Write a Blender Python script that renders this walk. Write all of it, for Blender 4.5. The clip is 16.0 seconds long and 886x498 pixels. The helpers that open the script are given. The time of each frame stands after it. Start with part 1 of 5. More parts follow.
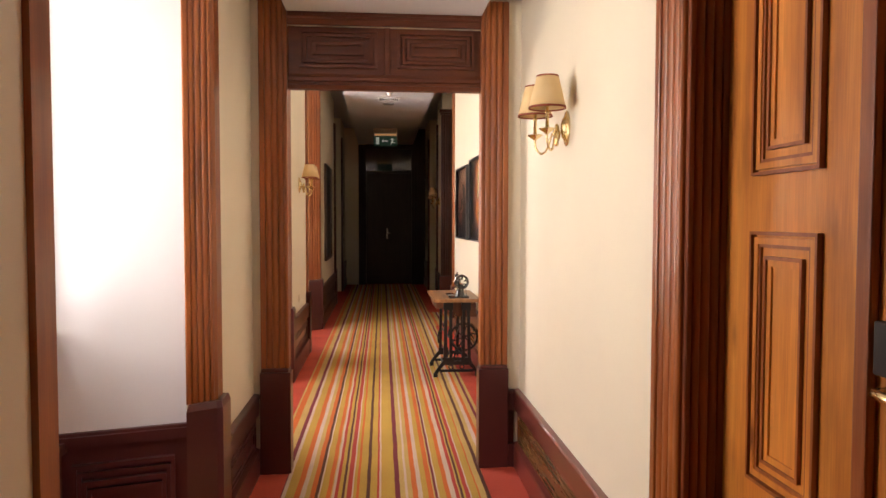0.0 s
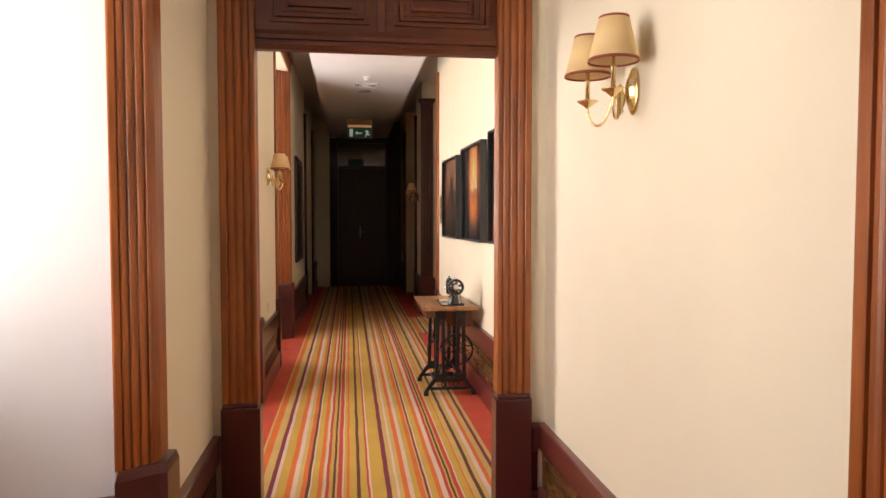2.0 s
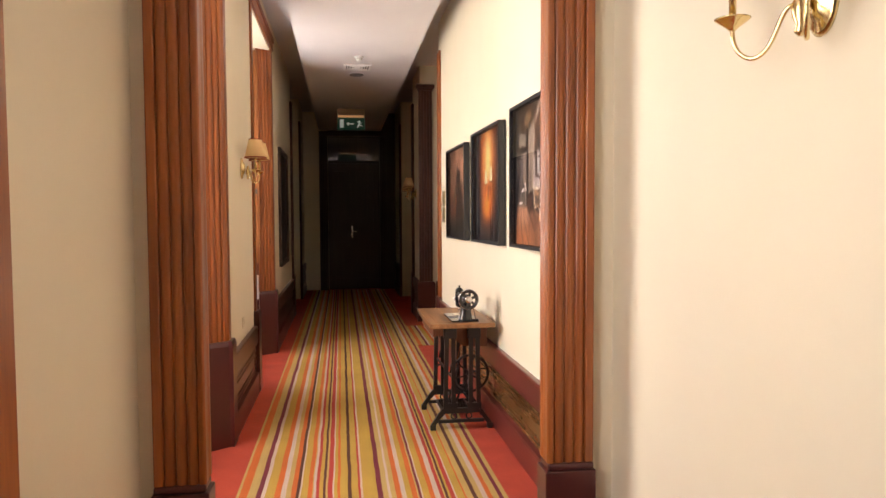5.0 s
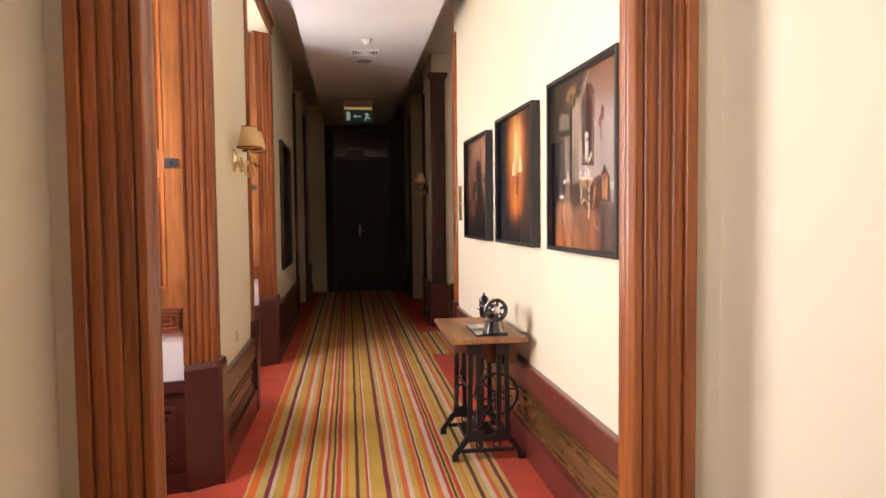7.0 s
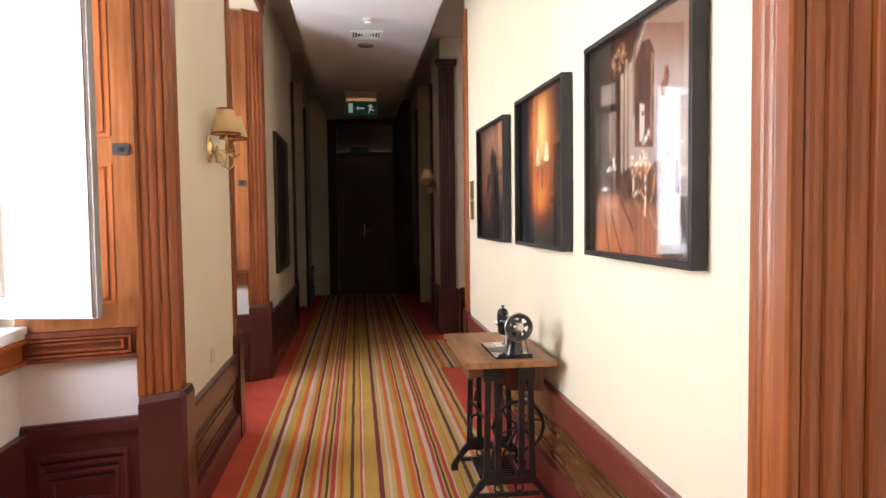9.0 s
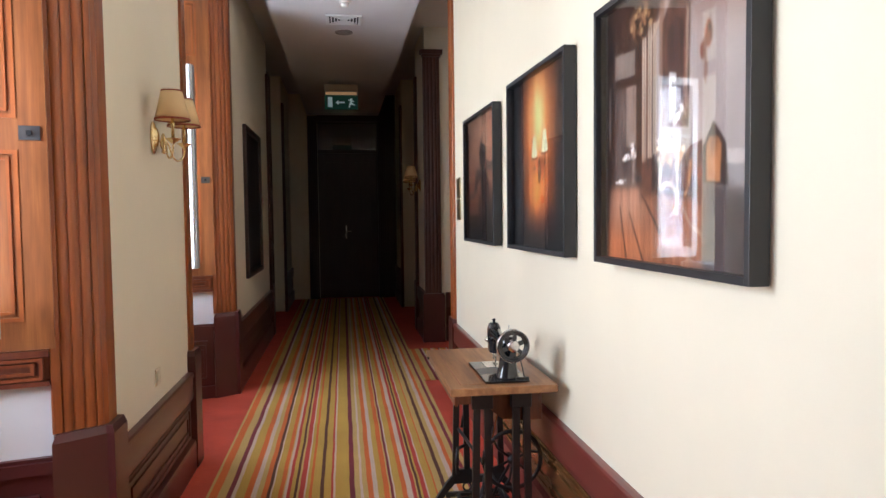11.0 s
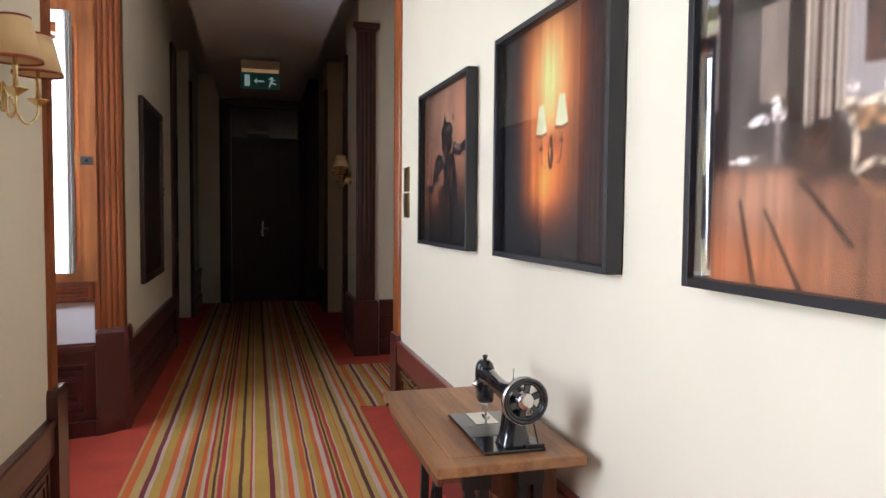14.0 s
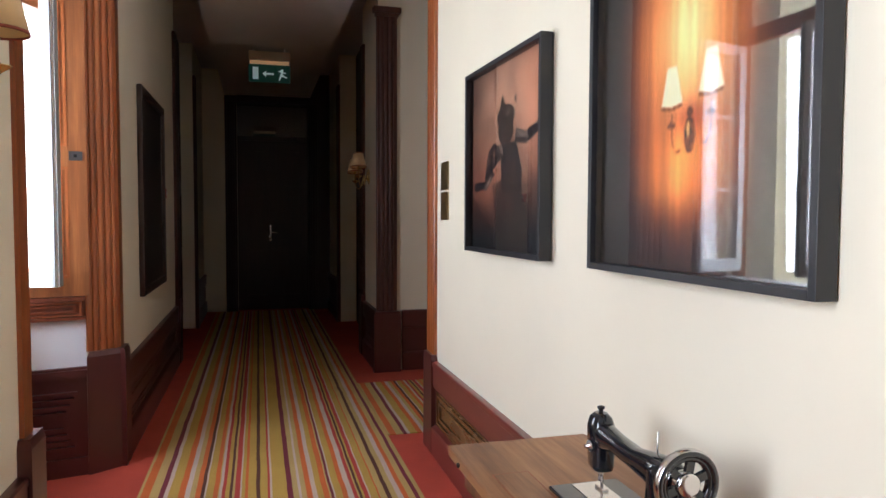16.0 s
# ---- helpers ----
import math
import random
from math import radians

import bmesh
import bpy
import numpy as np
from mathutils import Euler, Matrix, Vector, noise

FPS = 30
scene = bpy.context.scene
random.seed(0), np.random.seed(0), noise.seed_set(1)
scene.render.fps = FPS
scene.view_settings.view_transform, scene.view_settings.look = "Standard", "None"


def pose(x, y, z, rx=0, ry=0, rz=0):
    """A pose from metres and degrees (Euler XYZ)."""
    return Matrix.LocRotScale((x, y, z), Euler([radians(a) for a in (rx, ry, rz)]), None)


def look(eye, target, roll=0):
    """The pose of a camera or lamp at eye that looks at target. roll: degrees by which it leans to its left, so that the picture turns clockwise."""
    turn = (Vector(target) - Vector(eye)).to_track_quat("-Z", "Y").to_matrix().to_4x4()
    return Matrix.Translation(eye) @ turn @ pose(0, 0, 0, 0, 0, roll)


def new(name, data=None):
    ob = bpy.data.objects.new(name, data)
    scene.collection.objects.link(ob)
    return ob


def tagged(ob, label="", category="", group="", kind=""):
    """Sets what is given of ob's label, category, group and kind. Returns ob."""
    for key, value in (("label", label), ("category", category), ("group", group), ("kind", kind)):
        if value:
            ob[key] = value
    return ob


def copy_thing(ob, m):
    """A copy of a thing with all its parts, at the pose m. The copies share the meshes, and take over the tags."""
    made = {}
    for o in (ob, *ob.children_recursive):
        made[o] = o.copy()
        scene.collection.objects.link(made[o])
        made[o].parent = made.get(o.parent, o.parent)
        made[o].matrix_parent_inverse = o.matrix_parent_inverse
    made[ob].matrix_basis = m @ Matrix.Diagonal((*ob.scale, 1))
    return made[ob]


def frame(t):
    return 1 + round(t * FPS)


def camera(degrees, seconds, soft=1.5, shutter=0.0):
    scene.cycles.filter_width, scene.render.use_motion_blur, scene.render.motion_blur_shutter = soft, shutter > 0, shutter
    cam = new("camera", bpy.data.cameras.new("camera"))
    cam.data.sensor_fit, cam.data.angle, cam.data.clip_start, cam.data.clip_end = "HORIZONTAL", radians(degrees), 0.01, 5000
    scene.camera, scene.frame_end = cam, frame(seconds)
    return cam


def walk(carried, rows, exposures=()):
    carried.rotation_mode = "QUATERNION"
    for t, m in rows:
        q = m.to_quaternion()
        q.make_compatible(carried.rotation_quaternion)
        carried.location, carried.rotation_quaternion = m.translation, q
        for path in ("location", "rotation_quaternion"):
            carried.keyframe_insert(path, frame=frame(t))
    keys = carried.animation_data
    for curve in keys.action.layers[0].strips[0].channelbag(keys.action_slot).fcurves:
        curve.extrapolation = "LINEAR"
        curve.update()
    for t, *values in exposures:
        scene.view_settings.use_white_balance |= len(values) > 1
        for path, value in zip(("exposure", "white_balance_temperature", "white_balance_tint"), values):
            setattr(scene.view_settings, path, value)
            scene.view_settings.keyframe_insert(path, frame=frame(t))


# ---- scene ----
cam = camera(66.0, 16.0)
LIGHTNESS = [(0, 2.5, 7000, 22), (3, 2.45, 7000, 20), (7, 2.52, 6700, 20), (9, 2.52, 6100, 16), (12, 2.17, 5350, 12), (16, 2.18, 5400, 13)]
PATH = [
    (0, (0.114, -0.621, 1.492), (0.292, 1.369, 1.408), 0.1),
    (0.5, (0.087, -0.423, 1.489), (0.319, 1.562, 1.406), -0.1),
    (1, (0.053, -0.205, 1.485), (0.373, 1.767, 1.402), -0.0),
    (1.5, (0.018, -0.019, 1.48), (0.347, 1.952, 1.396), -0.1),
    (2, (-0.008, 0.195, 1.476), (0.264, 2.174, 1.388), -0.0),
    (2.5, (-0.022, 0.347, 1.475), (0.235, 2.328, 1.385), 0.1),
    (3, (-0.036, 0.491, 1.474), (0.248, 2.469, 1.383), 0.1),
    (5.5, (0.011, 1.332, 1.478), (0.313, 3.307, 1.383), -0.5),
    (6, (0.011, 1.485, 1.48), (0.334, 3.456, 1.382), -0.5),
    (6.5, (0.01, 1.658, 1.474), (0.316, 3.632, 1.377), -0.5),
    (7, (0.011, 1.824, 1.473), (0.284, 3.803, 1.374), -0.6),
    (7.5, (0.023, 1.978, 1.467), (0.243, 3.964, 1.369), -0.6),
    (8, (0.04, 2.16, 1.47), (0.225, 4.149, 1.369), -0.6),
    (8.5, (0.064, 2.33, 1.467), (0.278, 4.316, 1.367), -0.6),
    (9, (0.087, 2.5, 1.465), (0.337, 4.482, 1.364), -0.7),
    (11.5, (0.179, 3.041, 1.453), (0.496, 5.014, 1.357), -0.6),
    (12, (0.172, 3.055, 1.451), (0.575, 5.012, 1.355), -0.8),
    (12.5, (0.178, 3.067, 1.469), (0.574, 5.024, 1.343), -1.1),
    (13, (0.209, 3.274, 1.499), (0.629, 5.229, 1.464), -0.4),
    (13.5, (0.217, 3.63, 1.477), (0.624, 5.585, 1.384), -3.5),
    (14, (0.118, 3.914, 1.446), (0.648, 5.84, 1.343), 0.5),
    (14.5, (0.111, 3.983, 1.445), (0.721, 5.885, 1.343), 0.0),
    (15, (0.125, 4.095, 1.442), (0.775, 5.984, 1.337), 0.2),
    (15.5, (0.089, 4.334, 1.442), (0.663, 6.247, 1.342), 0.2),
    (16, (0.049, 4.555, 1.439), (0.571, 6.483, 1.344), 0.2),
]
walk(cam, [(t, look(eye, target, roll)) for t, eye, target, roll in PATH], exposures=LIGHTNESS)
WINDOW_WATTS = {"near": 13.2, "middle": 17.0, "far": 15.5}
LEAF_ANGLE = -12

# ---- world, sun and window light ----
world = bpy.data.worlds.new("sky")
scene.world = world
world.use_nodes = True
wn = world.node_tree.nodes
sky = wn.new("ShaderNodeTexSky")
sky.sky_type = "NISHITA"
sky.sun_disc = False
sky.sun_elevation = radians(48)
sky.sun_rotation = radians(90)
world.node_tree.links.new(sky.outputs[0], wn["Background"].inputs[0])
wn["Background"].inputs[1].default_value = 0.10
sun = new("sun", bpy.data.lights.new("sun", "SUN"))
sun.data.energy, sun.data.angle, sun.data.color = 5.0, radians(0.5), (1.0, 0.95, 0.86)
sun.matrix_world = look((6, -2, 12), (0, 0, 5.3))
NICHES = [("near", -0.64, 2.51), ("middle", -0.735, 5.71), ("far", -0.735, 8.80)]   # name, face of the wall, far edge
for nm, xw, yf in NICHES:
    la = bpy.data.lights.new("window_daylight", "AREA")
    la.shape, la.size, la.size_y, la.energy, la.color = "RECTANGLE", 0.95, 1.55, WINDOW_WATTS[nm], (0.95, 0.97, 1.0)
    lo = new("window_daylight", la)
    lo.matrix_world = look((xw - 0.80, yf - 1.0, 1.85), (xw + 3, yf - 1.0, 1.75))

# ---- materials ----


def material(name, rough=0.5, metal=0.0, base=(0.5, 0.5, 0.5)):
    m = bpy.data.materials.new(name)
    m.use_nodes = True
    b = m.node_tree.nodes["Principled BSDF"]
    b.inputs["Roughness"].default_value = rough
    b.inputs["Metallic"].default_value = metal
    b.inputs["Base Color"].default_value = (*base, 1)
    return m, m.node_tree.nodes, m.node_tree.links, b


def coords(n, l, scale=(1, 1, 1), kind="Object"):
    tc, mp = n.new("ShaderNodeTexCoord"), n.new("ShaderNodeMapping")
    mp.inputs["Scale"].default_value = scale
    l.new(tc.outputs[kind], mp.inputs[0])
    return mp.outputs[0]


def noise_tex(n, l, vec, scale, detail=4, rough=0.55):
    t = n.new("ShaderNodeTexNoise")
    t.inputs["Scale"].default_value, t.inputs["Detail"].default_value, t.inputs["Roughness"].default_value = scale, detail, rough
    l.new(vec, t.inputs["Vector"])
    return t.outputs["Fac"]


def ramp(n, l, fac, stops, constant=False):
    r = n.new("ShaderNodeValToRGB")
    r.color_ramp.interpolation = "CONSTANT" if constant else "LINEAR"
    e = r.color_ramp.elements
    while len(e) < len(stops):
        e.new(0.5)
    for i, (p, c) in enumerate(stops):
        e[i].position, e[i].color = p, (*c, 1)
    l.new(fac, r.inputs[0])
    return r.outputs[0]


def bump(n, l, b, height, strength, dist=0.01):
    k = n.new("ShaderNodeBump")
    k.inputs["Strength"].default_value, k.inputs["Distance"].default_value = strength, dist
    l.new(height, k.inputs["Height"])
    l.new(k.outputs[0], b.inputs["Normal"])


def mix(n, l, a, b, fac, mode="MIX"):
    m = n.new("ShaderNodeMix")
    m.data_type, m.blend_type = "RGBA", mode
    for sock, val in ((m.inputs[0], fac), (m.inputs[6], a), (m.inputs[7], b)):
        if isinstance(val, (int, float)):
            sock.default_value = val
        elif isinstance(val, tuple):
            sock.default_value = (*val, 1)
        else:
            l.new(val, sock)
    return m.outputs[2]


def wood(name, dark, mid, light, rough=0.38, along="z", coat=0.25, grain=0.8, knots=0.0):
    """Varnished timber: soft grain along one axis, drawn-out darker patches, wear and knots."""
    m, n, l, b = material(name, rough)
    sc = {"x": (0.9, 14, 14), "y": (14, 0.9, 14), "z": (14, 14, 0.9)}[along]
    g1 = noise_tex(n, l, coords(n, l, sc), 2.4 * grain, 5, 0.55)
    fine = noise_tex(n, l, coords(n, l, tuple(9 * s if s > 5 else 3.5 for s in sc)), 2.0, 3)
    g2 = noise_tex(n, l, coords(n, l, tuple(0.32 * s if s > 5 else 0.9 for s in sc)), 1.8, 4, 0.6)
    c = ramp(n, l, g1, [(0.16, dark), (0.5, mid), (0.86, light)])
    t = ramp(n, l, g2, [(0.27, (0.56, 0.50, 0.47)), (0.45, (0.94, 0.92, 0.90)), (0.58, (1.05, 1.03, 1.0)), (0.76, (1.38, 1.42, 1.40))])
    c = mix(n, l, c, t, 1.0, "MULTIPLY")
    c = mix(n, l, c, ramp(n, l, fine, [(0.3, (0.88, 0.86, 0.85)), (0.7, (1.08, 1.08, 1.08))]), 1.0, "MULTIPLY")
    if knots:
        vor = n.new("ShaderNodeTexVoronoi")
        vor.inputs["Scale"].default_value = 1.0
        l.new(coords(n, l, tuple(7.0 if s > 5 else 2.6 for s in sc)), vor.inputs["Vector"])
        c = mix(n, l, c, ramp(n, l, vor.outputs["Distance"], [(0.05, (0.22, 0.15, 0.12)), (0.11, (0.72, 0.66, 0.62)), (0.20, (1, 1, 1))]), knots, "MULTIPLY")
    l.new(c, b.inputs["Base Color"])
    b.inputs["Coat Weight"].default_value, b.inputs["Coat Roughness"].default_value = coat, 0.20
    rr = n.new("ShaderNodeMapRange")
    rr.inputs["To Min"].default_value, rr.inputs["To Max"].default_value = rough - 0.08, rough + 0.14
    l.new(g2, rr.inputs[0])
    l.new(rr.outputs[0], b.inputs["Roughness"])
    bump(n, l, b, fine, 0.05, 0.002)
    return m


def paint(name, base, rough=0.6, spread=0.06, grain=180, bumps=0.08, coat=0.0):
    """Paint or plaster: a faint cloudy tone and a fine skin."""
    m, n, l, b = material(name, rough)
    v = coords(n, l)
    big = noise_tex(n, l, v, 1.3, 4)
    fine = noise_tex(n, l, v, grain, 3)
    lo = tuple(max(0, c * (1 - spread)) for c in base)
    hi = tuple(min(1, c * (1 + spread)) for c in base)
    l.new(ramp(n, l, big, [(0.3, lo), (0.7, hi)]), b.inputs["Base Color"])
    b.inputs["Coat Weight"].default_value = coat
    bump(n, l, b, fine, bumps, 0.002)
    return m


CASING = wood("red_brown_varnished_wood", (0.21, 0.052, 0.010), (0.31, 0.086, 0.017), (0.43, 0.136, 0.029), rough=0.36, coat=0.30)
CASING_Y = wood("red_brown_varnished_wood_level", (0.21, 0.052, 0.010), (0.31, 0.086, 0.017), (0.43, 0.136, 0.029), rough=0.36, coat=0.30, along="y")
LINTEL = wood("dark_red_wood", (0.085, 0.019, 0.006), (0.13, 0.031, 0.010), (0.19, 0.050, 0.016), along="x")
SHUTTER = wood("honey_brown_shutter_wood", (0.13, 0.040, 0.010), (0.24, 0.080, 0.019), (0.38, 0.150, 0.040), knots=0.6)
DOORWOOD = wood("orange_brown_door_wood", (0.38, 0.100, 0.014), (0.60, 0.215, 0.034), (0.74, 0.32, 0.066), grain=0.7, knots=0.8)
DOORLINE = wood("dark_groove_wood", (0.16, 0.036, 0.009), (0.29, 0.076, 0.017), (0.42, 0.13, 0.032))
# FARDOOR and MAROON are lifted a little to stand in for haze.
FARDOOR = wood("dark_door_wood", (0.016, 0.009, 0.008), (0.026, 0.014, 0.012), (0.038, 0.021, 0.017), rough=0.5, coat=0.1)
TABLETOP = wood("worn_oak_tabletop", (0.15, 0.066, 0.026), (0.31, 0.150, 0.060), (0.43, 0.235, 0.100), rough=0.45, along="y", coat=0.1)
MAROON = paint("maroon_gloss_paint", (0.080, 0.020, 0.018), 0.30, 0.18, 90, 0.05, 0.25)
BASE_RED = paint("red_brown_gloss_paint", (0.155, 0.034, 0.026), 0.30, 0.2, 90, 0.03, 0.35)
CREAM = paint("cream_wall_paint", (0.80, 0.73, 0.565), 0.62, 0.03)
WHITE = paint("white_plaster", (0.74, 0.73, 0.72), 0.6, 0.03)
CEILING = paint("white_ceiling_paint", (0.72, 0.70, 0.70), 0.7, 0.03)
FRAMEWHITE = paint("white_window_paint", (0.80, 0.80, 0.78), 0.35, 0.03, 60)
GREYSEAL = paint("grey_seal", (0.30, 0.30, 0.29), 0.5, 0.05)
BLACKFRAME = paint("black_frame_paint", (0.018, 0.018, 0.020), 0.42, 0.1, 220, 0.05)
BLACKIRON = paint("black_cast_iron", (0.016, 0.014, 0.013), 0.38, 0.25, 120, 0.25)
FACADE = paint("pale_yellow_facade", (0.78, 0.70, 0.46), 0.8, 0.05, 20)
ROOFRED = paint("red_roof_tile_paint", (0.35, 0.10, 0.05), 0.8, 0.1, 10)
GROUND = paint("grey_paving", (0.35, 0.33, 0.30), 0.85, 0.1, 8, 0.3)
SHADE = paint("parchment_lampshade", (0.78, 0.56, 0.28), 0.7, 0.05, 90)
SHADETRIM = paint("dark_red_shade_trim", (0.30, 0.06, 0.025), 0.6, 0.1, 90)
PLASTICWHITE = paint("white_plastic", (0.75, 0.75, 0.73), 0.4, 0.02)
# Brown puts the carpet's reflection into the colour of the skirting's field.
FIELD_REFLECTION = wood("brown_skirting_field_reflection", (0.085, 0.036, 0.012), (0.15, 0.070, 0.022), (0.22, 0.11, 0.036), rough=0.24, along="y", coat=0.6)
# Near-black that paints the shade inside the latch hole and the vent.
RECESS_SHADE = paint("painted_recess_shade", (0.01, 0.01, 0.01), 0.9, 0.1)


def metal(name, base, rough):
    m, n, l, b = material(name, rough, 1.0, base)
    f = noise_tex(n, l, coords(n, l), 40, 4)
    rr = n.new("ShaderNodeMapRange")
    rr.inputs["To Min"].default_value, rr.inputs["To Max"].default_value = max(0.05, rough - 0.08), rough + 0.1
    l.new(f, rr.inputs[0])
    l.new(rr.outputs[0], b.inputs["Roughness"])
    return m


BRASS = metal("polished_brass", (0.80, 0.64, 0.34), 0.18)
OLDBRASS = metal("dull_brass", (0.40, 0.30, 0.14), 0.35)
STEEL = metal("bright_nickel", (0.72, 0.70, 0.68), 0.18)


def glass_mat(name, grazing=0.90, facing=0.07):
    """Thin clear glass: lets light through and mirrors it, more so at a slant."""
    m, n, l, b = material(name, 0.02)
    t, x, f = n.new("ShaderNodeBsdfTransparent"), n.new("ShaderNodeMixShader"), n.new("ShaderNodeBsdfGlossy")
    f.inputs["Roughness"].default_value = 0.01
    lw, pw, ad = n.new("ShaderNodeLayerWeight"), n.new("ShaderNodeMath"), n.new("ShaderNodeMath")
    lw.inputs["Blend"].default_value = 0.5
    pw.operation, ad.operation = "POWER", "MULTIPLY_ADD"
    pw.inputs[1].default_value = 4.5
    ad.inputs[1].default_value, ad.inputs[2].default_value = grazing, facing
    l.new(lw.outputs["Facing"], pw.inputs[0])
    l.new(pw.outputs[0], ad.inputs[0])
    l.new(ad.outputs[0], x.inputs[0])
    l.new(t.outputs[0], x.inputs[1])
    l.new(f.outputs[0], x.inputs[2])
    l.new(x.outputs[0], n["Material Output"].inputs[0])
    return m


GLASS = glass_mat("window_glass")
LEAFGLASS = glass_mat("double_glazing", 0.95, 0.20)
PICGLASS = glass_mat("picture_glass", 0.65, 0.06)
LINING = wood("dark_lining_wood", (0.09, 0.018, 0.006), (0.20, 0.046, 0.012), (0.32, 0.09, 0.025))
LINTELV = wood("dark_red_upright_wood", (0.055, 0.012, 0.005), (0.125, 0.029, 0.010), (0.21, 0.056, 0.018))
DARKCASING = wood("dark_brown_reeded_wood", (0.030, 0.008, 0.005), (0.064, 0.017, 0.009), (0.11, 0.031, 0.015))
DARKFRAME = wood("dark_brown_frame_wood", (0.020, 0.009, 0.006), (0.040, 0.017, 0.010), (0.065, 0.028, 0.016))
DARKPRINT = paint("dark_print_sheet", (0.020, 0.015, 0.013), 0.35, 0.5, 30, 0.05)
REDPLASTIC = paint("red_plastic", (0.40, 0.02, 0.015), 0.4, 0.05)
TABLEDARK = wood("brown_apron_wood", (0.07, 0.022, 0.010), (0.15, 0.05, 0.02), (0.24, 0.09, 0.04), rough=0.45)
BLACKLACQUER = paint("glossy_black_lacquer", (0.012, 0.012, 0.014), 0.14, 0.3, 60, 0.03, 0.6)
GREYMETAL = metal("dull_grey_metal", (0.30, 0.30, 0.29), 0.4)
PLASTICCREAM = paint("cream_plastic", (0.70, 0.62, 0.45), 0.4, 0.03)
HOUSING = paint("pale_sign_housing", (0.55, 0.45, 0.32), 0.5, 0.05)


def glowing(name, base, strength):
    m, n, l, b = material(name, 0.4, 0.0, base)
    b.inputs["Emission Color"].default_value = (*base, 1)
    b.inputs["Emission Strength"].default_value = strength
    return m


LAMPSTRIP = glowing("warm_lamp_strip", (0.85, 0.50, 0.22), 0.05)
SIGNGREEN = glowing("green_sign_panel", (0.01, 0.075, 0.045), 0.02)
SIGNWHITE = glowing("white_sign_mark", (0.70, 0.85, 0.78), 0.04)
BLINDS = paint("brown_window_blind", (0.045, 0.030, 0.024), 0.4, 0.2, 10)
COURTBLIND = paint("beige_brown_blind", (0.050, 0.028, 0.018), 0.4, 0.2, 10)


def carpet_red():
    m, n, l, b = material("orange_red_carpet", 0.95)
    v = coords(n, l)
    f, g = noise_tex(n, l, v, 420, 2), noise_tex(n, l, v, 3.5, 4)
    c = ramp(n, l, f, [(0.3, (0.46, 0.055, 0.028)), (0.7, (0.66, 0.100, 0.052))])
    l.new(mix(n, l, c, ramp(n, l, g, [(0.3, (0.82, 0.8, 0.8)), (0.7, (1.05, 1.03, 1.0))]), 1.0, "MULTIPLY"), b.inputs["Base Color"])
    bump(n, l, b, f, 0.5, 0.004)
    return m


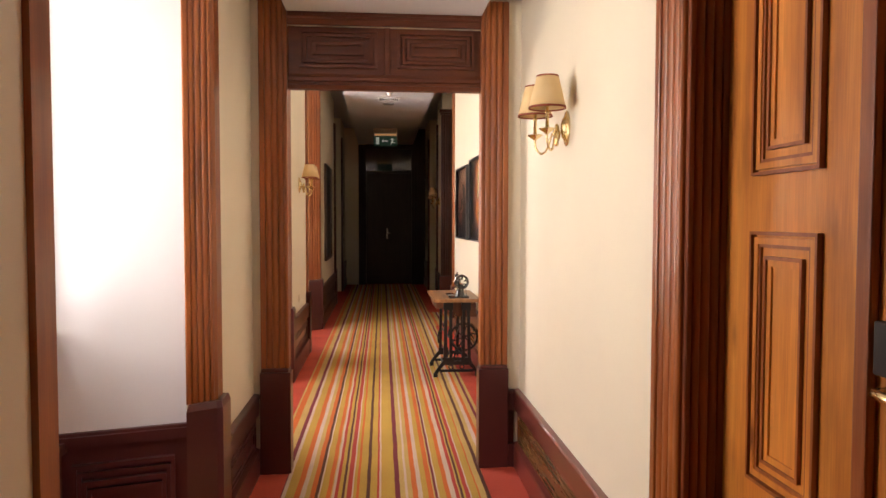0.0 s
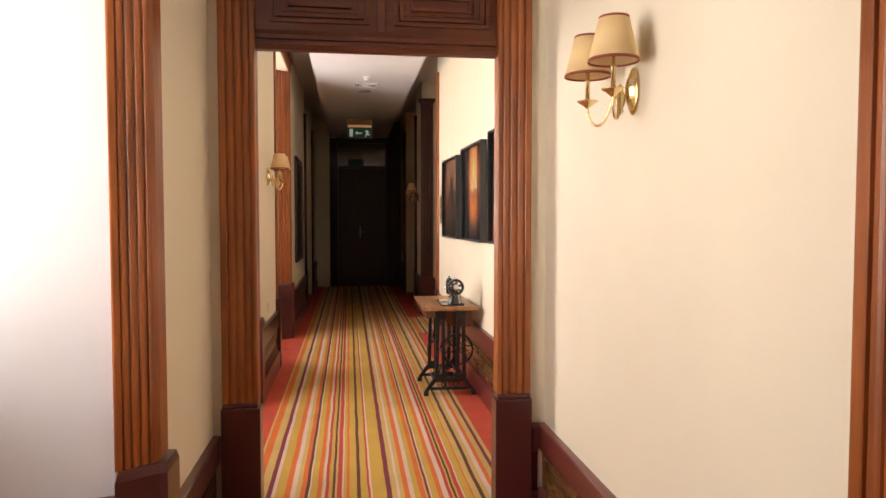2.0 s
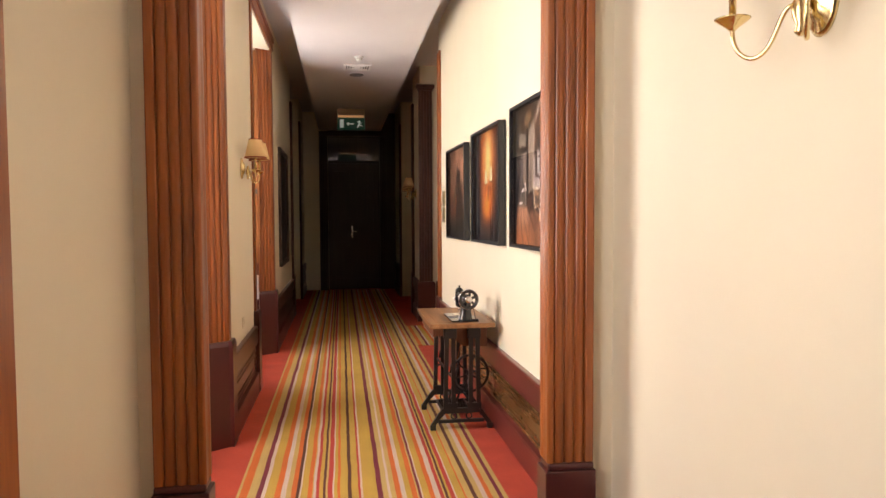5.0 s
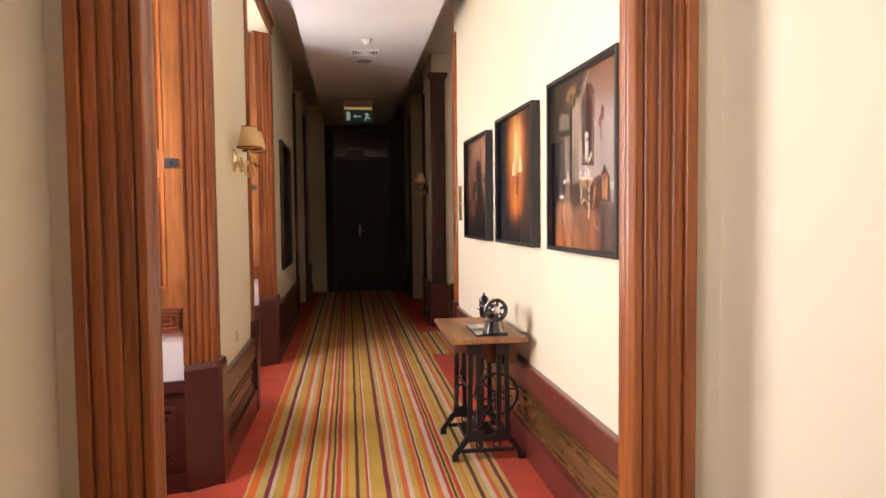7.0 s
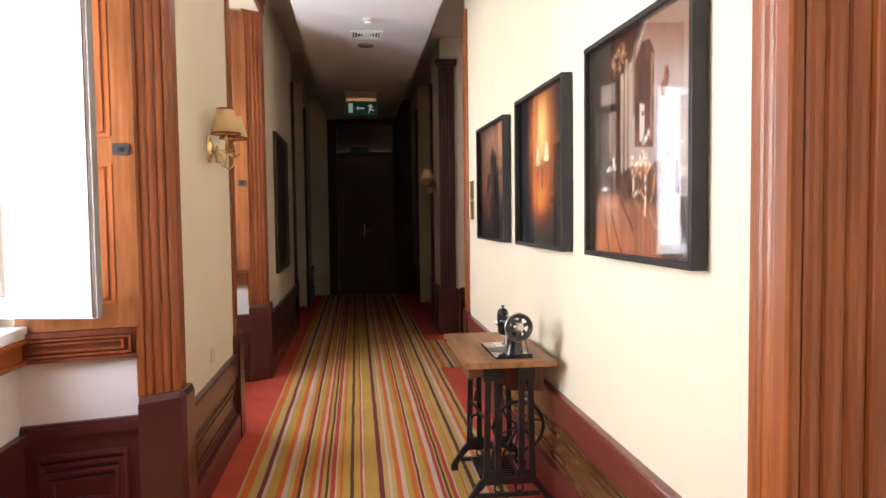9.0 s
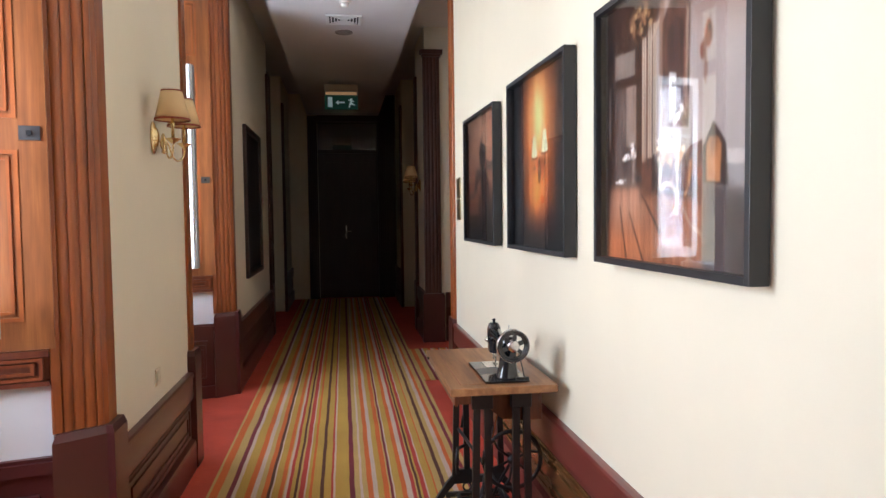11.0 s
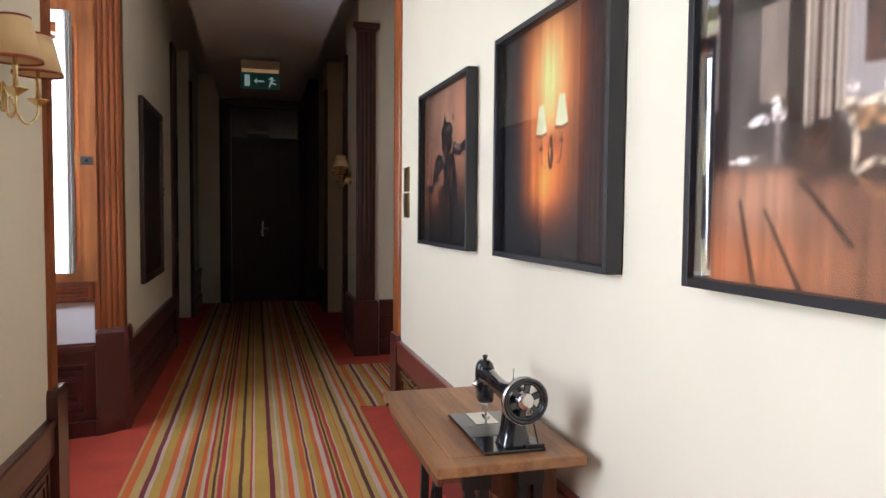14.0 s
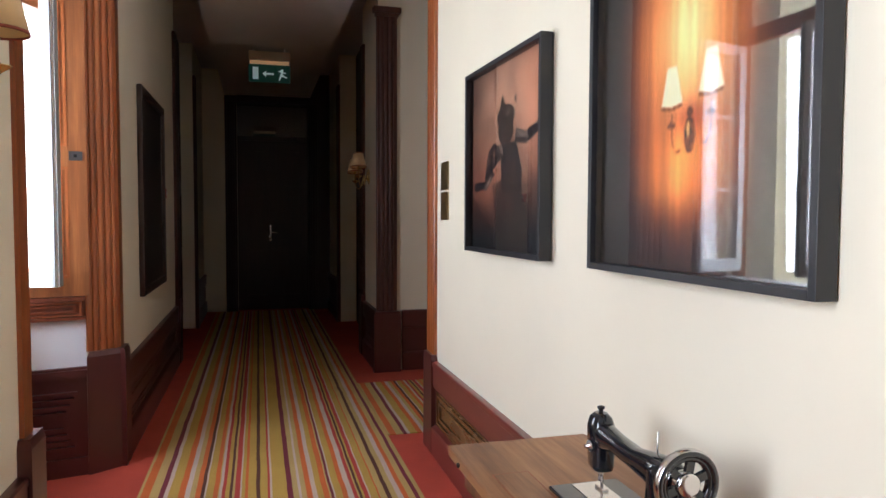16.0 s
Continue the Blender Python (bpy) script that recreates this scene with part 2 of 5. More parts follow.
def carpet_stripes():
    """Woven stripes across x, each a little wavering along the walk."""
    m, n, l, b = material("striped_wool_carpet", 0.95)
    tc, sep = n.new("ShaderNodeTexCoord"), n.new("ShaderNodeSeparateXYZ")
    l.new(tc.outputs["Object"], sep.inputs[0])
    wob = noise_tex(n, l, coords(n, l, (2.5, 1.6, 1)), 2.0, 3)
    w1 = n.new("ShaderNodeMath")
    w1.operation = "MULTIPLY_ADD"
    w1.inputs[1].default_value, w1.inputs[2].default_value = 0.014, -0.007
    l.new(wob, w1.inputs[0])
    add = n.new("ShaderNodeMath")
    l.new(sep.outputs[0], add.inputs[0])
    l.new(w1.outputs[0], add.inputs[1])
    olive, rust, red = (0.60, 0.375, 0.066), (0.72, 0.165, 0.030), (0.54, 0.060, 0.042)
    plum, brown, sand, lilac = (0.22, 0.030, 0.045), (0.13, 0.042, 0.022), (0.62, 0.420, 0.135), (0.70, 0.53, 0.42)
    # the woven order from the window side to the picture side, widths in millimetres
    weave = ((14, sand), (43, rust), (46, sand), (26, plum), (20, lilac), (48, olive), (30, rust), (26, lilac), (26, sand), (26, rust), (17, brown), (10, lilac),
             (34, olive), (22, rust), (6, sand), (16, lilac), (16, red), (20, olive), (14, brown), (12, sand), (25, red), (9, lilac), (18, olive), (15, rust), (40, olive),
             (19, brown), (37, olive), (11, red), (12, lilac), (76, olive), (27, plum), (28, sand), (14, lilac), (24, sand), (28, rust), (24, lilac), (31, olive), (27, rust),
             (9, sand), (12, plum), (10, lilac), (36, olive), (24, rust), (28, lilac), (18, red), (9, sand), (15, brown), (9, olive), (22, red), (9, lilac), (39, olive),
             (9, rust), (34, sand), (21, brown), (27, sand), (27, lilac), (26, rust), (32, sand), (22, plum), (26, sand))
    run, at = [], 0
    for width, tone in weave:
        run.append((at, tone))
        at += width
    total = at
    c = None
    for first in range(0, len(run), 30):
        piece = run[first:first + 30]
        a0 = piece[0][0]
        a1 = run[first + 30][0] if first + 30 < len(run) else total + 40
        mr = n.new("ShaderNodeMapRange")
        mr.inputs["From Min"].default_value, mr.inputs["From Max"].default_value = -0.56 + 1.418 * a0 / total, -0.56 + 1.418 * a1 / total
        l.new(add.outputs[0], mr.inputs[0])
        col = ramp(n, l, mr.outputs[0], [((p - a0) / (a1 - a0), tone) for p, tone in piece], True)
        if c is None:
            c = col
        else:
            gt = n.new("ShaderNodeMath")
            gt.operation = "GREATER_THAN"
            gt.inputs[1].default_value = -0.56 + 1.418 * a0 / total
            l.new(add.outputs[0], gt.inputs[0])
            c = mix(n, l, c, col, gt.outputs[0])
    f, g = noise_tex(n, l, coords(n, l), 380, 2), noise_tex(n, l, coords(n, l), 2.2, 4)
    c = mix(n, l, c, ramp(n, l, f, [(0.25, (0.66, 0.66, 0.66)), (0.75, (1.12, 1.12, 1.12))]), 1.0, "MULTIPLY")
    c = mix(n, l, c, ramp(n, l, g, [(0.3, (0.85, 0.85, 0.85)), (0.7, (1.05, 1.05, 1.05))]), 1.0, "MULTIPLY")
    l.new(c, b.inputs["Base Color"])
    bump(n, l, b, f, 0.5, 0.004)
    return m


CARPETRED, CARPETSTRIPE = carpet_red(), carpet_stripes()

# ---- mesh helpers ----


def link_mesh(name, bm, mat):
    me = bpy.data.meshes.new(name)
    bmesh.ops.recalc_face_normals(bm, faces=bm.faces)
    bm.to_mesh(me)
    bm.free()
    for m in mat if isinstance(mat, (list, tuple)) else [mat]:
        me.materials.append(m)
    return new(name, me)


def part(name, bm, mat, parent, label=""):
    ob = link_mesh(name, bm, mat)
    ob.parent = parent
    if parent:
        ob.matrix_parent_inverse = Matrix.Translation((0, 0, 0))
    return tagged(ob, label)


def thing(name, label, category, group="", kind="", at=(0, 0, 0), rz=0):
    ob = new(name)
    ob.empty_display_size = 0.05
    ob.matrix_world = pose(*at, rz=rz)
    return tagged(ob, label, category, group, kind)


def structure(name, bm, mat, label, category):
    return tagged(link_mesh(name, bm, mat), label, category, kind="structure")


def box(bm, x0, x1, y0, y1, z0, z1, bevel=0.0):
    vs = bmesh.ops.create_cube(bm, size=1)["verts"]
    for v in vs:
        v.co = Vector(((x0 + x1) / 2 + v.co.x * (x1 - x0), (y0 + y1) / 2 + v.co.y * (y1 - y0), (z0 + z1) / 2 + v.co.z * (z1 - z0)))
    if bevel:
        es = list({e for v in vs for e in v.link_edges})
        bmesh.ops.bevel(bm, geom=es, offset=bevel, segments=2, affect="EDGES", profile=0.5)
    return bm


def boxes(*rows, bevel=0.0):
    bm = bmesh.new()
    for r in rows:
        box(bm, *r, bevel=bevel)
    return bm


def prism(bm, pts, a0, a1, axis="z"):
    """Extrudes the outline pts between a0 and a1 along an axis; pts are (x, y), (y, z) for x, or (x, z) for y."""
    def at(p, a):
        return {"z": (p[0], p[1], a), "x": (a, p[0], p[1]), "y": (p[0], a, p[1])}[axis]
    lo, hi = [bm.verts.new(at(p, a0)) for p in pts], [bm.verts.new(at(p, a1)) for p in pts]
    k = len(pts)
    for i in range(k):
        bm.faces.new((lo[i], lo[(i + 1) % k], hi[(i + 1) % k], hi[i]))
    bm.faces.new(lo[::-1])
    bm.faces.new(hi)
    return bm


def prism_ob(pts, a0, a1, axis="z"):
    return prism(bmesh.new(), pts, a0, a1, axis)


def lathe(bm, rows, centre=(0, 0, 0), seg=24, m=None):
    """A turned shape from (radius, height) rows."""
    rings = []
    for r, h in rows:
        ring = []
        for i in range(seg):
            a = 2 * math.pi * i / seg
            p = Vector((r * math.cos(a), r * math.sin(a), h))
            ring.append(bm.verts.new((m @ p if m else p) + Vector(centre)))
        rings.append(ring)
    for a, b in zip(rings, rings[1:]):
        for i in range(seg):
            bm.faces.new((a[i], a[(i + 1) % seg], b[(i + 1) % seg], b[i]))
    bm.faces.new(rings[0][::-1])
    bm.faces.new(rings[-1])
    for f in bm.faces:
        f.smooth = True
    return bm


def tube(bm, pts, r, seg=10, closed=False):
    """A round bar through pts; r is a number or one radius a point."""
    pts = [Vector(p) for p in pts]
    k = len(pts)
    rings = []
    for i, p in enumerate(pts):
        a, b = (pts[i - 1], pts[(i + 1) % k]) if closed else (pts[max(i - 1, 0)], pts[min(i + 1, k - 1)])
        q = (b - a).to_track_quat("Z", "Y")
        rad = r[i] if isinstance(r, (list, tuple)) else r
        rings.append([bm.verts.new(p + q @ Vector((rad * math.cos(2 * math.pi * j / seg), rad * math.sin(2 * math.pi * j / seg), 0))) for j in range(seg)])
    pairs = list(zip(rings, rings[1:])) + ([(rings[-1], rings[0])] if closed else [])
    for a, b in pairs:
        for j in range(seg):
            f = bm.faces.new((a[j], a[(j + 1) % seg], b[(j + 1) % seg], b[j]))
            f.smooth = True
    if not closed:
        bm.faces.new(rings[0][::-1])
        bm.faces.new(rings[-1])
    return bm


def smooth(pts, k=5):
    """Points of a rounded line through pts."""
    pts = [Vector(p) for p in pts]
    out = []
    for i in range(len(pts) - 1):
        p0, p1, p2, p3 = pts[max(i - 1, 0)], pts[i], pts[i + 1], pts[min(i + 2, len(pts) - 1)]
        for j in range(k):
            t = j / k
            out.append(0.5 * ((2 * p1) + (p2 - p0) * t + (2 * p0 - 5 * p1 + 4 * p2 - p3) * t * t + (3 * p1 - p0 - 3 * p2 + p3) * t ** 3))
    return out + [pts[-1]]


def arc(c, r, a0, a1, k, plane="xz"):
    out = []
    for i in range(k + 1):
        a = radians(a0 + (a1 - a0) * i / k)
        u, w = r * math.cos(a), r * math.sin(a)
        out.append({"xz": (c[0] + u, c[1], c[2] + w), "yz": (c[0], c[1] + u, c[2] + w), "xy": (c[0] + u, c[1] + w, c[2])}[plane])
    return out


def flutes(width, proud, n=3):
    """Outline of a moulded casing as (along, out): plain edge bands with n broad soft reeds between narrow grooves."""
    w0, w1 = 0.14, 0.80
    pts = [(0, 0), (0, proud * 0.80), (width * 0.02, proud * 0.95), (width * 0.05, proud), (width * (w0 - 0.025), proud), (width * (w0 - 0.008), proud * 0.94), (width * w0, proud * 0.68)]
    step = width * (w1 - w0) / n
    for i in range(n):
        for t, h in ((0.05, 0.68), (0.12, 0.83), (0.24, 0.91), (0.42, 0.965), (0.62, 0.96), (0.80, 0.90), (0.91, 0.81), (0.97, 0.68)):
            pts.append((width * w0 + step * (i + t), proud * h))
    return pts + [(width * w1, proud * 0.68), (width * (w1 + 0.012), proud * 0.94), (width * (w1 + 0.03), proud), (width * 0.96, proud), (width * 0.99, proud * 0.95), (width, proud * 0.80), (width, 0)]


def laid(pts, origin, along, out):
    """Lays an (along, out) outline on the plan at origin, with unit directions in x and y."""
    return [(origin[0] + u * along[0] + v * out[0], origin[1] + u * along[1] + v * out[1]) for u, v in pts]


def casing(name, label, outline, z0, z1, plinth, zp, mat=None, group=""):
    """An upright moulded casing on a plinth block."""
    t = tagged(new(name), label, "door casing", group, "structure")
    part("moulding", prism_ob(outline, zp, z1), mat or CASING, t, "reeded red-brown varnished wood")
    bm = prism_ob(plinth, z0, zp - 0.03)
    c = (sum(p[0] for p in plinth) / len(plinth), sum(p[1] for p in plinth) / len(plinth))
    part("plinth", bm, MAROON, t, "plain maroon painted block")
    lo, hi = plinth, [(c[0] + (p[0] - c[0]) * 0.90, c[1] + (p[1] - c[1]) * 0.90) for p in plinth]
    bm = bmesh.new()
    a, b = [bm.verts.new((*p, zp - 0.03)) for p in lo], [bm.verts.new((*p, zp)) for p in hi]
    for i in range(len(a)):
        bm.faces.new((a[i], a[(i + 1) % len(a)], b[(i + 1) % len(a)], b[i]))
    bm.faces.new(a[::-1])
    bm.faces.new(b)
    part("plinth_cap", bm, MAROON, t)
    return t


# ---- floor ----
floor = structure("floor", boxes((-1.40, 3.2, -3.2, 15.6, -0.2, 0.0)), CARPETRED, "orange-red wool carpet floor of the corridor", "floor")
runner = structure("carpet_runner_wide", boxes((-0.56, 0.858, 3.46, 15.2, 0.0, 0.005)), CARPETSTRIPE, "striped olive, rust and plum wool carpet runner", "carpet")
structure("carpet_runner_narrow", boxes((-0.435, 0.697, -3.0, 3.46, 0.0, 0.005)), CARPETSTRIPE, "striped olive, rust and plum carpet runner before the portal", "carpet")
side = link_mesh("carpet_runner_side", boxes((-0.56, 0.62, 8.92, 10.35, 0.0, 0.005)), CARPETSTRIPE)
side.location = (1.419, 0, 0)
tagged(side, "striped wool carpet leading into the side passage", "carpet", kind="structure")

# ---- walls ----
H = 3.60


def outline_wall(name, pts, z0, z1, mat, label="cream painted plaster wall"):
    return structure(name, prism_ob(pts, z0, z1), mat, label, "wall")


def niche_plan(xw, yf, w):
    """Plan points of a window niche: far side then near side, from the room to the window."""
    r, q = (0.105, 0.070) if xw > -0.7 else (0.145, 0.095)
    far = [(xw - 0.01, yf), (xw - r, yf - q), (xw - 0.585, yf - 0.20)]
    near = [(xw - 0.01, yf - w), (xw - r, yf - w + q), (xw - 0.585, yf - w + 0.20)]
    return far, near


WIDE = {"near": 1.52, "middle": 1.75, "far": 1.60}
plans = {nm: niche_plan(xw, yf, WIDE[nm]) for nm, xw, yf in NICHES}
XO = -1.78


def pier(name, x, far, near, y0, y1, h):
    pts = []
    if far:
        pts += [(XO, far[2][1] + 0.02), (far[2][0], far[2][1] + 0.02), (far[1][0], far[1][1] + 0.02), (x, far[0][1] + 0.02)]
    else:
        pts += [(XO, y0), (x, y0)]
    if near:
        pts += [(x, near[0][1] - 0.02), (near[1][0], near[1][1] - 0.02), (near[2][0], near[2][1] - 0.02), (XO, near[2][1] - 0.02)]
    else:
        pts += [(x, y1), (XO, y1)]
    return outline_wall(name, pts, 0, h, CREAM)


pier("wall_left_1", -0.64, None, plans["near"][1], -3.2, 0, H)
pier("wall_left_2", -0.64, plans["near"][0], None, 0, 3.44, H)
outline_wall("wall_left_3", [(XO, 3.48), (-0.735, 3.48), (-0.735, plans["middle"][1][0][1] - 0.02), (plans["middle"][1][1][0], plans["middle"][1][1][1] - 0.02),
                             (plans["middle"][1][2][0], plans["middle"][1][2][1] - 0.02), (XO, plans["middle"][1][2][1] - 0.02)], 0, H, CREAM)
pier("wall_left_4", -0.735, plans["middle"][0], plans["far"][1], 0, 0, H)
pier("wall_left_5", -0.735, plans["far"][0], None, 0, 11.75, H)
structure("wall_left_6", boxes((XO, -0.90, 11.75, 13.75, 0, H), (XO, -0.735, 13.75, 15.6, 0, H)), CREAM, "cream wall round a dark doorway", "wall")
structure("wall_right_1", boxes((0.945, 1.35, -3.2, -0.02, 0, H), (0.945, 1.35, 1.150, 3.44, 0, H), (0.945, 1.35, -0.02, 1.150, 2.62, H), (1.12, 1.35, -0.02, 1.150, 0, 2.62)),
          CREAM, "cream painted plaster wall beside the panelled door", "wall")
structure("wall_right_2", boxes((1.09, 1.45, 3.48, 8.70, 0, H)), CREAM, "cream painted wall hung with framed photographs", "wall")
structure("wall_right_3", boxes((1.12, 2.9, 10.80, 11.75, 0, H), (1.35, 1.6, 11.75, 13.85, 0, H), (1.12, 1.6, 13.85, 15.6, 0, H)), CREAM, "cream wall beyond the side passage", "wall")
structure("wall_passage", boxes((2.9, 3.2, 8.3, 11.2, 0, H), (1.45, 2.9, 8.3, 8.70, 0, H)), CREAM, "cream wall closing the side passage", "wall")
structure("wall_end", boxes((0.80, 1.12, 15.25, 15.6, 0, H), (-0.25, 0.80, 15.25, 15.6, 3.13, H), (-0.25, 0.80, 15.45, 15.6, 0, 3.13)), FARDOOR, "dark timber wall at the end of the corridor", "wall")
structure("wall_end_side", boxes((-0.735, -0.25, 15.25, 15.6, 0, H)), CREAM, "dim cream wall beside the end door", "wall")
structure("wall_back", boxes((XO, 1.35, -3.5, -3.2, 0, H)), CREAM, "plain cream wall behind the start", "wall")
structure("wall_portal", boxes((-0.735, -0.44, 3.44, 3.48, 0, H), (0.715, 1.09, 3.44, 3.48, 0, H), (-0.44, 0.715, 3.44, 3.48, 2.62, H)), CREAM, "cream wall pierced by the timber portal", "wall")

# ---- ceilings ----
structure("ceiling", boxes((XO, 3.2, 3.48, 15.6, H, H + 0.15)), CEILING, "white plaster ceiling", "ceiling")
structure("ceiling_panel", boxes((-0.42, 0.83, 3.48, 15.25, 3.24, 3.40)), CEILING, "dropped white ceiling panel along the corridor", "ceiling")
structure("ceiling_near", boxes((XO, 1.35, -3.2, 3.48, H, H + 0.15)), CEILING, "white plaster ceiling before the portal", "ceiling")
structure("ceiling_panel_near", boxes((-0.43, 0.70, -3.2, 3.40, 2.69, 2.83)), CEILING, "dropped white ceiling panel before the portal", "ceiling")
structure("ceiling_lip_near", boxes((-0.64, -0.43, -3.2, 3.44, 2.80, 2.95), (0.70, 0.945, -3.2, 3.44, 2.80, 2.95)), CEILING, "white ceiling margin beside the dropped panel", "ceiling")

# ---- window niches ----
ZW = 2.64


def moulded_frame(bm, p, u, x0, x1, z0, z1, wd, out, proud):
    """A rectangular moulding on a vertical plane through p along u (plan unit vectors)."""
    def bar(a0, a1, c0, c1):
        vs = []
        for a in (a0, a1):
            for dpt in (0, proud):
                for z in (c0, c1):
                    vs.append(bm.verts.new((p[0] + u[0] * a + out[0] * dpt, p[1] + u[1] * a + out[1] * dpt, z)))
        for f in ((0, 1, 3, 2), (4, 6, 7, 5), (0, 4, 5, 1), (2, 3, 7, 6), (0, 2, 6, 4), (1, 5, 7, 3)):
            bm.faces.new([vs[i] for i in f])
    bar(x0, x0 + wd, z0, z1)
    bar(x1 - wd, x1, z0, z1)
    bar(x0 + wd, x1 - wd, z0, z0 + wd)
    bar(x0 + wd, x1 - wd, z1 - wd, z1)


def slab_on(bm, p, u, out, a0, a1, z0, z1, d0, d1):
    vs = []
    for a in (a0, a1):
        for dpt in (d0, d1):
            for z in (z0, z1):
                vs.append(bm.verts.new((p[0] + u[0] * a + out[0] * dpt, p[1] + u[1] * a + out[1] * dpt, z)))
    for f in ((0, 1, 3, 2), (4, 6, 7, 5), (0, 4, 5, 1), (2, 3, 7, 6), (0, 2, 6, 4), (1, 5, 7, 3)):
        bm.faces.new([vs[i] for i in f])


def unit(a, b):
    d = Vector((b[0] - a[0], b[1] - a[1]))
    return d.normalized(), d.length


def casing_plan(pts, xw, sign):
    """Outline of a niche casing: a plain side along the wall and a reeded splayed face. sign: 1 far side, -1 near side."""
    a, b = Vector(pts[0]), Vector(pts[1])
    u = (b - a).normalized()
    out = Vector((u.y, -u.x)) if sign > 0 else Vector((-u.y, u.x))
    if out.y * sign > 0:
        out = -out
    face = laid(flutes((b - a).length + 0.01, 0.030, 3), a, u, out)
    corner = Vector((xw + 0.016, a.y + sign * 0.085))
    line = [(xw - 0.005, corner.y), (corner.x, corner.y), (xw + 0.016, a.y - sign * 0.004)]
    back = [tuple(b + Vector((-0.004, sign * 0.06))), (xw - 0.10, a.y + sign * 0.06)]
    return line + face[1:-1] + back


def plinth_plan(pts, xw, sign):
    a, b = Vector(pts[0]), Vector(pts[1])
    u = (b - a).normalized()
    out = Vector((u.y, -u.x))
    if out.y * sign > 0:
        out = -out
    p, q = a + out * 0.050, b + out * 0.050 + u * 0.02
    return [(xw - 0.005, a.y + sign * 0.115), (xw + 0.045, a.y + sign * 0.115), (xw + 0.045, p.y + 0.0), tuple(p), tuple(q), tuple(b + Vector((0, sign * 0.05))), (xw - 0.10, a.y + sign * 0.06)]


def reveal(nm, side, sign, timber, h):
    """One splayed side of a niche: dado, plaster, sill moulding and folded shutter above."""
    p, q = Vector(plans[nm][side][1]), Vector(plans[nm][side][2])
    u = (q - p).normalized()
    ln = (q - p).length
    out = Vector((u.y, -u.x))
    if out.y * sign > 0:
        out = -out
    t = tagged(new("window_reveal"), "splayed window reveal with maroon dado and white plaster" if not timber else "splayed window reveal with folded timber shutter, white plaster and maroon dado",
               "window reveal", "window reveals", "structure")
    bm = bmesh.new()
    slab_on(bm, p, u, out, 0, ln, 0.0, h, -0.02, 0.0)
    part("plaster", bm, WHITE, t, "white plaster")
    bm = bmesh.new()
    slab_on(bm, p, u, out, 0, ln, 0.0, 0.10, 0.0, 0.035)
    slab_on(bm, p, u, out, 0, ln, 0.10, 0.545, 0.0, 0.014)
    slab_on(bm, p, u, out, 0, ln, 0.545, 0.588, 0.0, 0.034)
    slab_on(bm, p, u, out, 0, ln, 0.588, 0.602, 0.0, 0.022)
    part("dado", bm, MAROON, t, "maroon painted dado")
    for k in range(4):
        bm = bmesh.new()
        a = 0.05 + 0.018 * k
        moulded_frame(bm, p, u, a, ln - a, 0.15 + 0.036 * k, 0.47 - 0.036 * k, 0.016, out, 0.040 - 0.007 * (k % 2))
        part("dado_moulding", bm, MAROON, t)
    if timber:
        bm = bmesh.new()
        slab_on(bm, p, u, out, 0, ln, 0.868, 0.990, 0.0, 0.022)
        slab_on(bm, p, u, out, 0, ln, 0.868, 0.884, 0.022, 0.048)
        slab_on(bm, p, u, out, 0, ln, 0.972, 0.995, 0.022, 0.052)
        part("sill_panel", bm, LINTELV, t, "red-brown moulded wooden panel at sill height")
        for k in range(2):
            bm = bmesh.new()
            moulded_frame(bm, p, u, 0.02 + 0.028 * k, ln - 0.02 - 0.028 * k, 0.888 + 0.019 * k, 0.968 - 0.019 * k, 0.011, out, 0.046 - 0.008 * k)
            part("sill_moulding", bm, LINING, t)
        bm = bmesh.new()
        slab_on(bm, p, u, out, 0.0, ln, 0.995, h - 0.02, 0.0, 0.020)
        sh = part("shutter", bm, SHUTTER, t, "folded honey-brown panelled shutter")
        # stiles and rails stand proud of sunk panels
        bm = bmesh.new()
        for a0, a1 in ((-0.02, 0.072), (ln - 0.06, ln)):
            slab_on(bm, p, u, out, a0, a1, 0.997, h - 0.022, 0.020, 0.032)
        for z0, z1 in ((0.997, 1.10), (1.70, 1.81), (2.60, 2.73), (h - 0.12, h - 0.022)):
            slab_on(bm, p, u, out, 0.072, ln - 0.06, z0, z1, 0.020, 0.0318)
        part("shutter_frame", bm, SHUTTER, sh)
        for z0, z1 in ((1.10, 1.70), (1.81, 2.60), (2.73, h - 0.12)):
            bm = bmesh.new()
            moulded_frame(bm, p, u, 0.072, ln - 0.06, z0, z1, 0.014, out, 0.036)
            moulded_frame(bm, p, u, 0.100, ln - 0.085, z0 + 0.025, z1 - 0.025, 0.010, out, 0.027)
            part("panel_moulding", bm, CASING, sh)
        bm = bmesh.new()
        slab_on(bm, p, u, out, 0.0, 0.066, 1.735, 1.785, 0.0322, 0.038)
        part("latch", bm, OLDIRON, sh, "small dark iron latch plate")
        # Raised black square, painted as the shade of a hole.
        bm = bmesh.new()
        slab_on(bm, p, u, out, 0.026, 0.042, 1.752, 1.768, 0.038, 0.045)
        part("latch_hole_shade", bm, RECESS_SHADE, sh)
    return t


OLDIRON = metal("dark_iron", (0.10, 0.10, 0.10), 0.45)


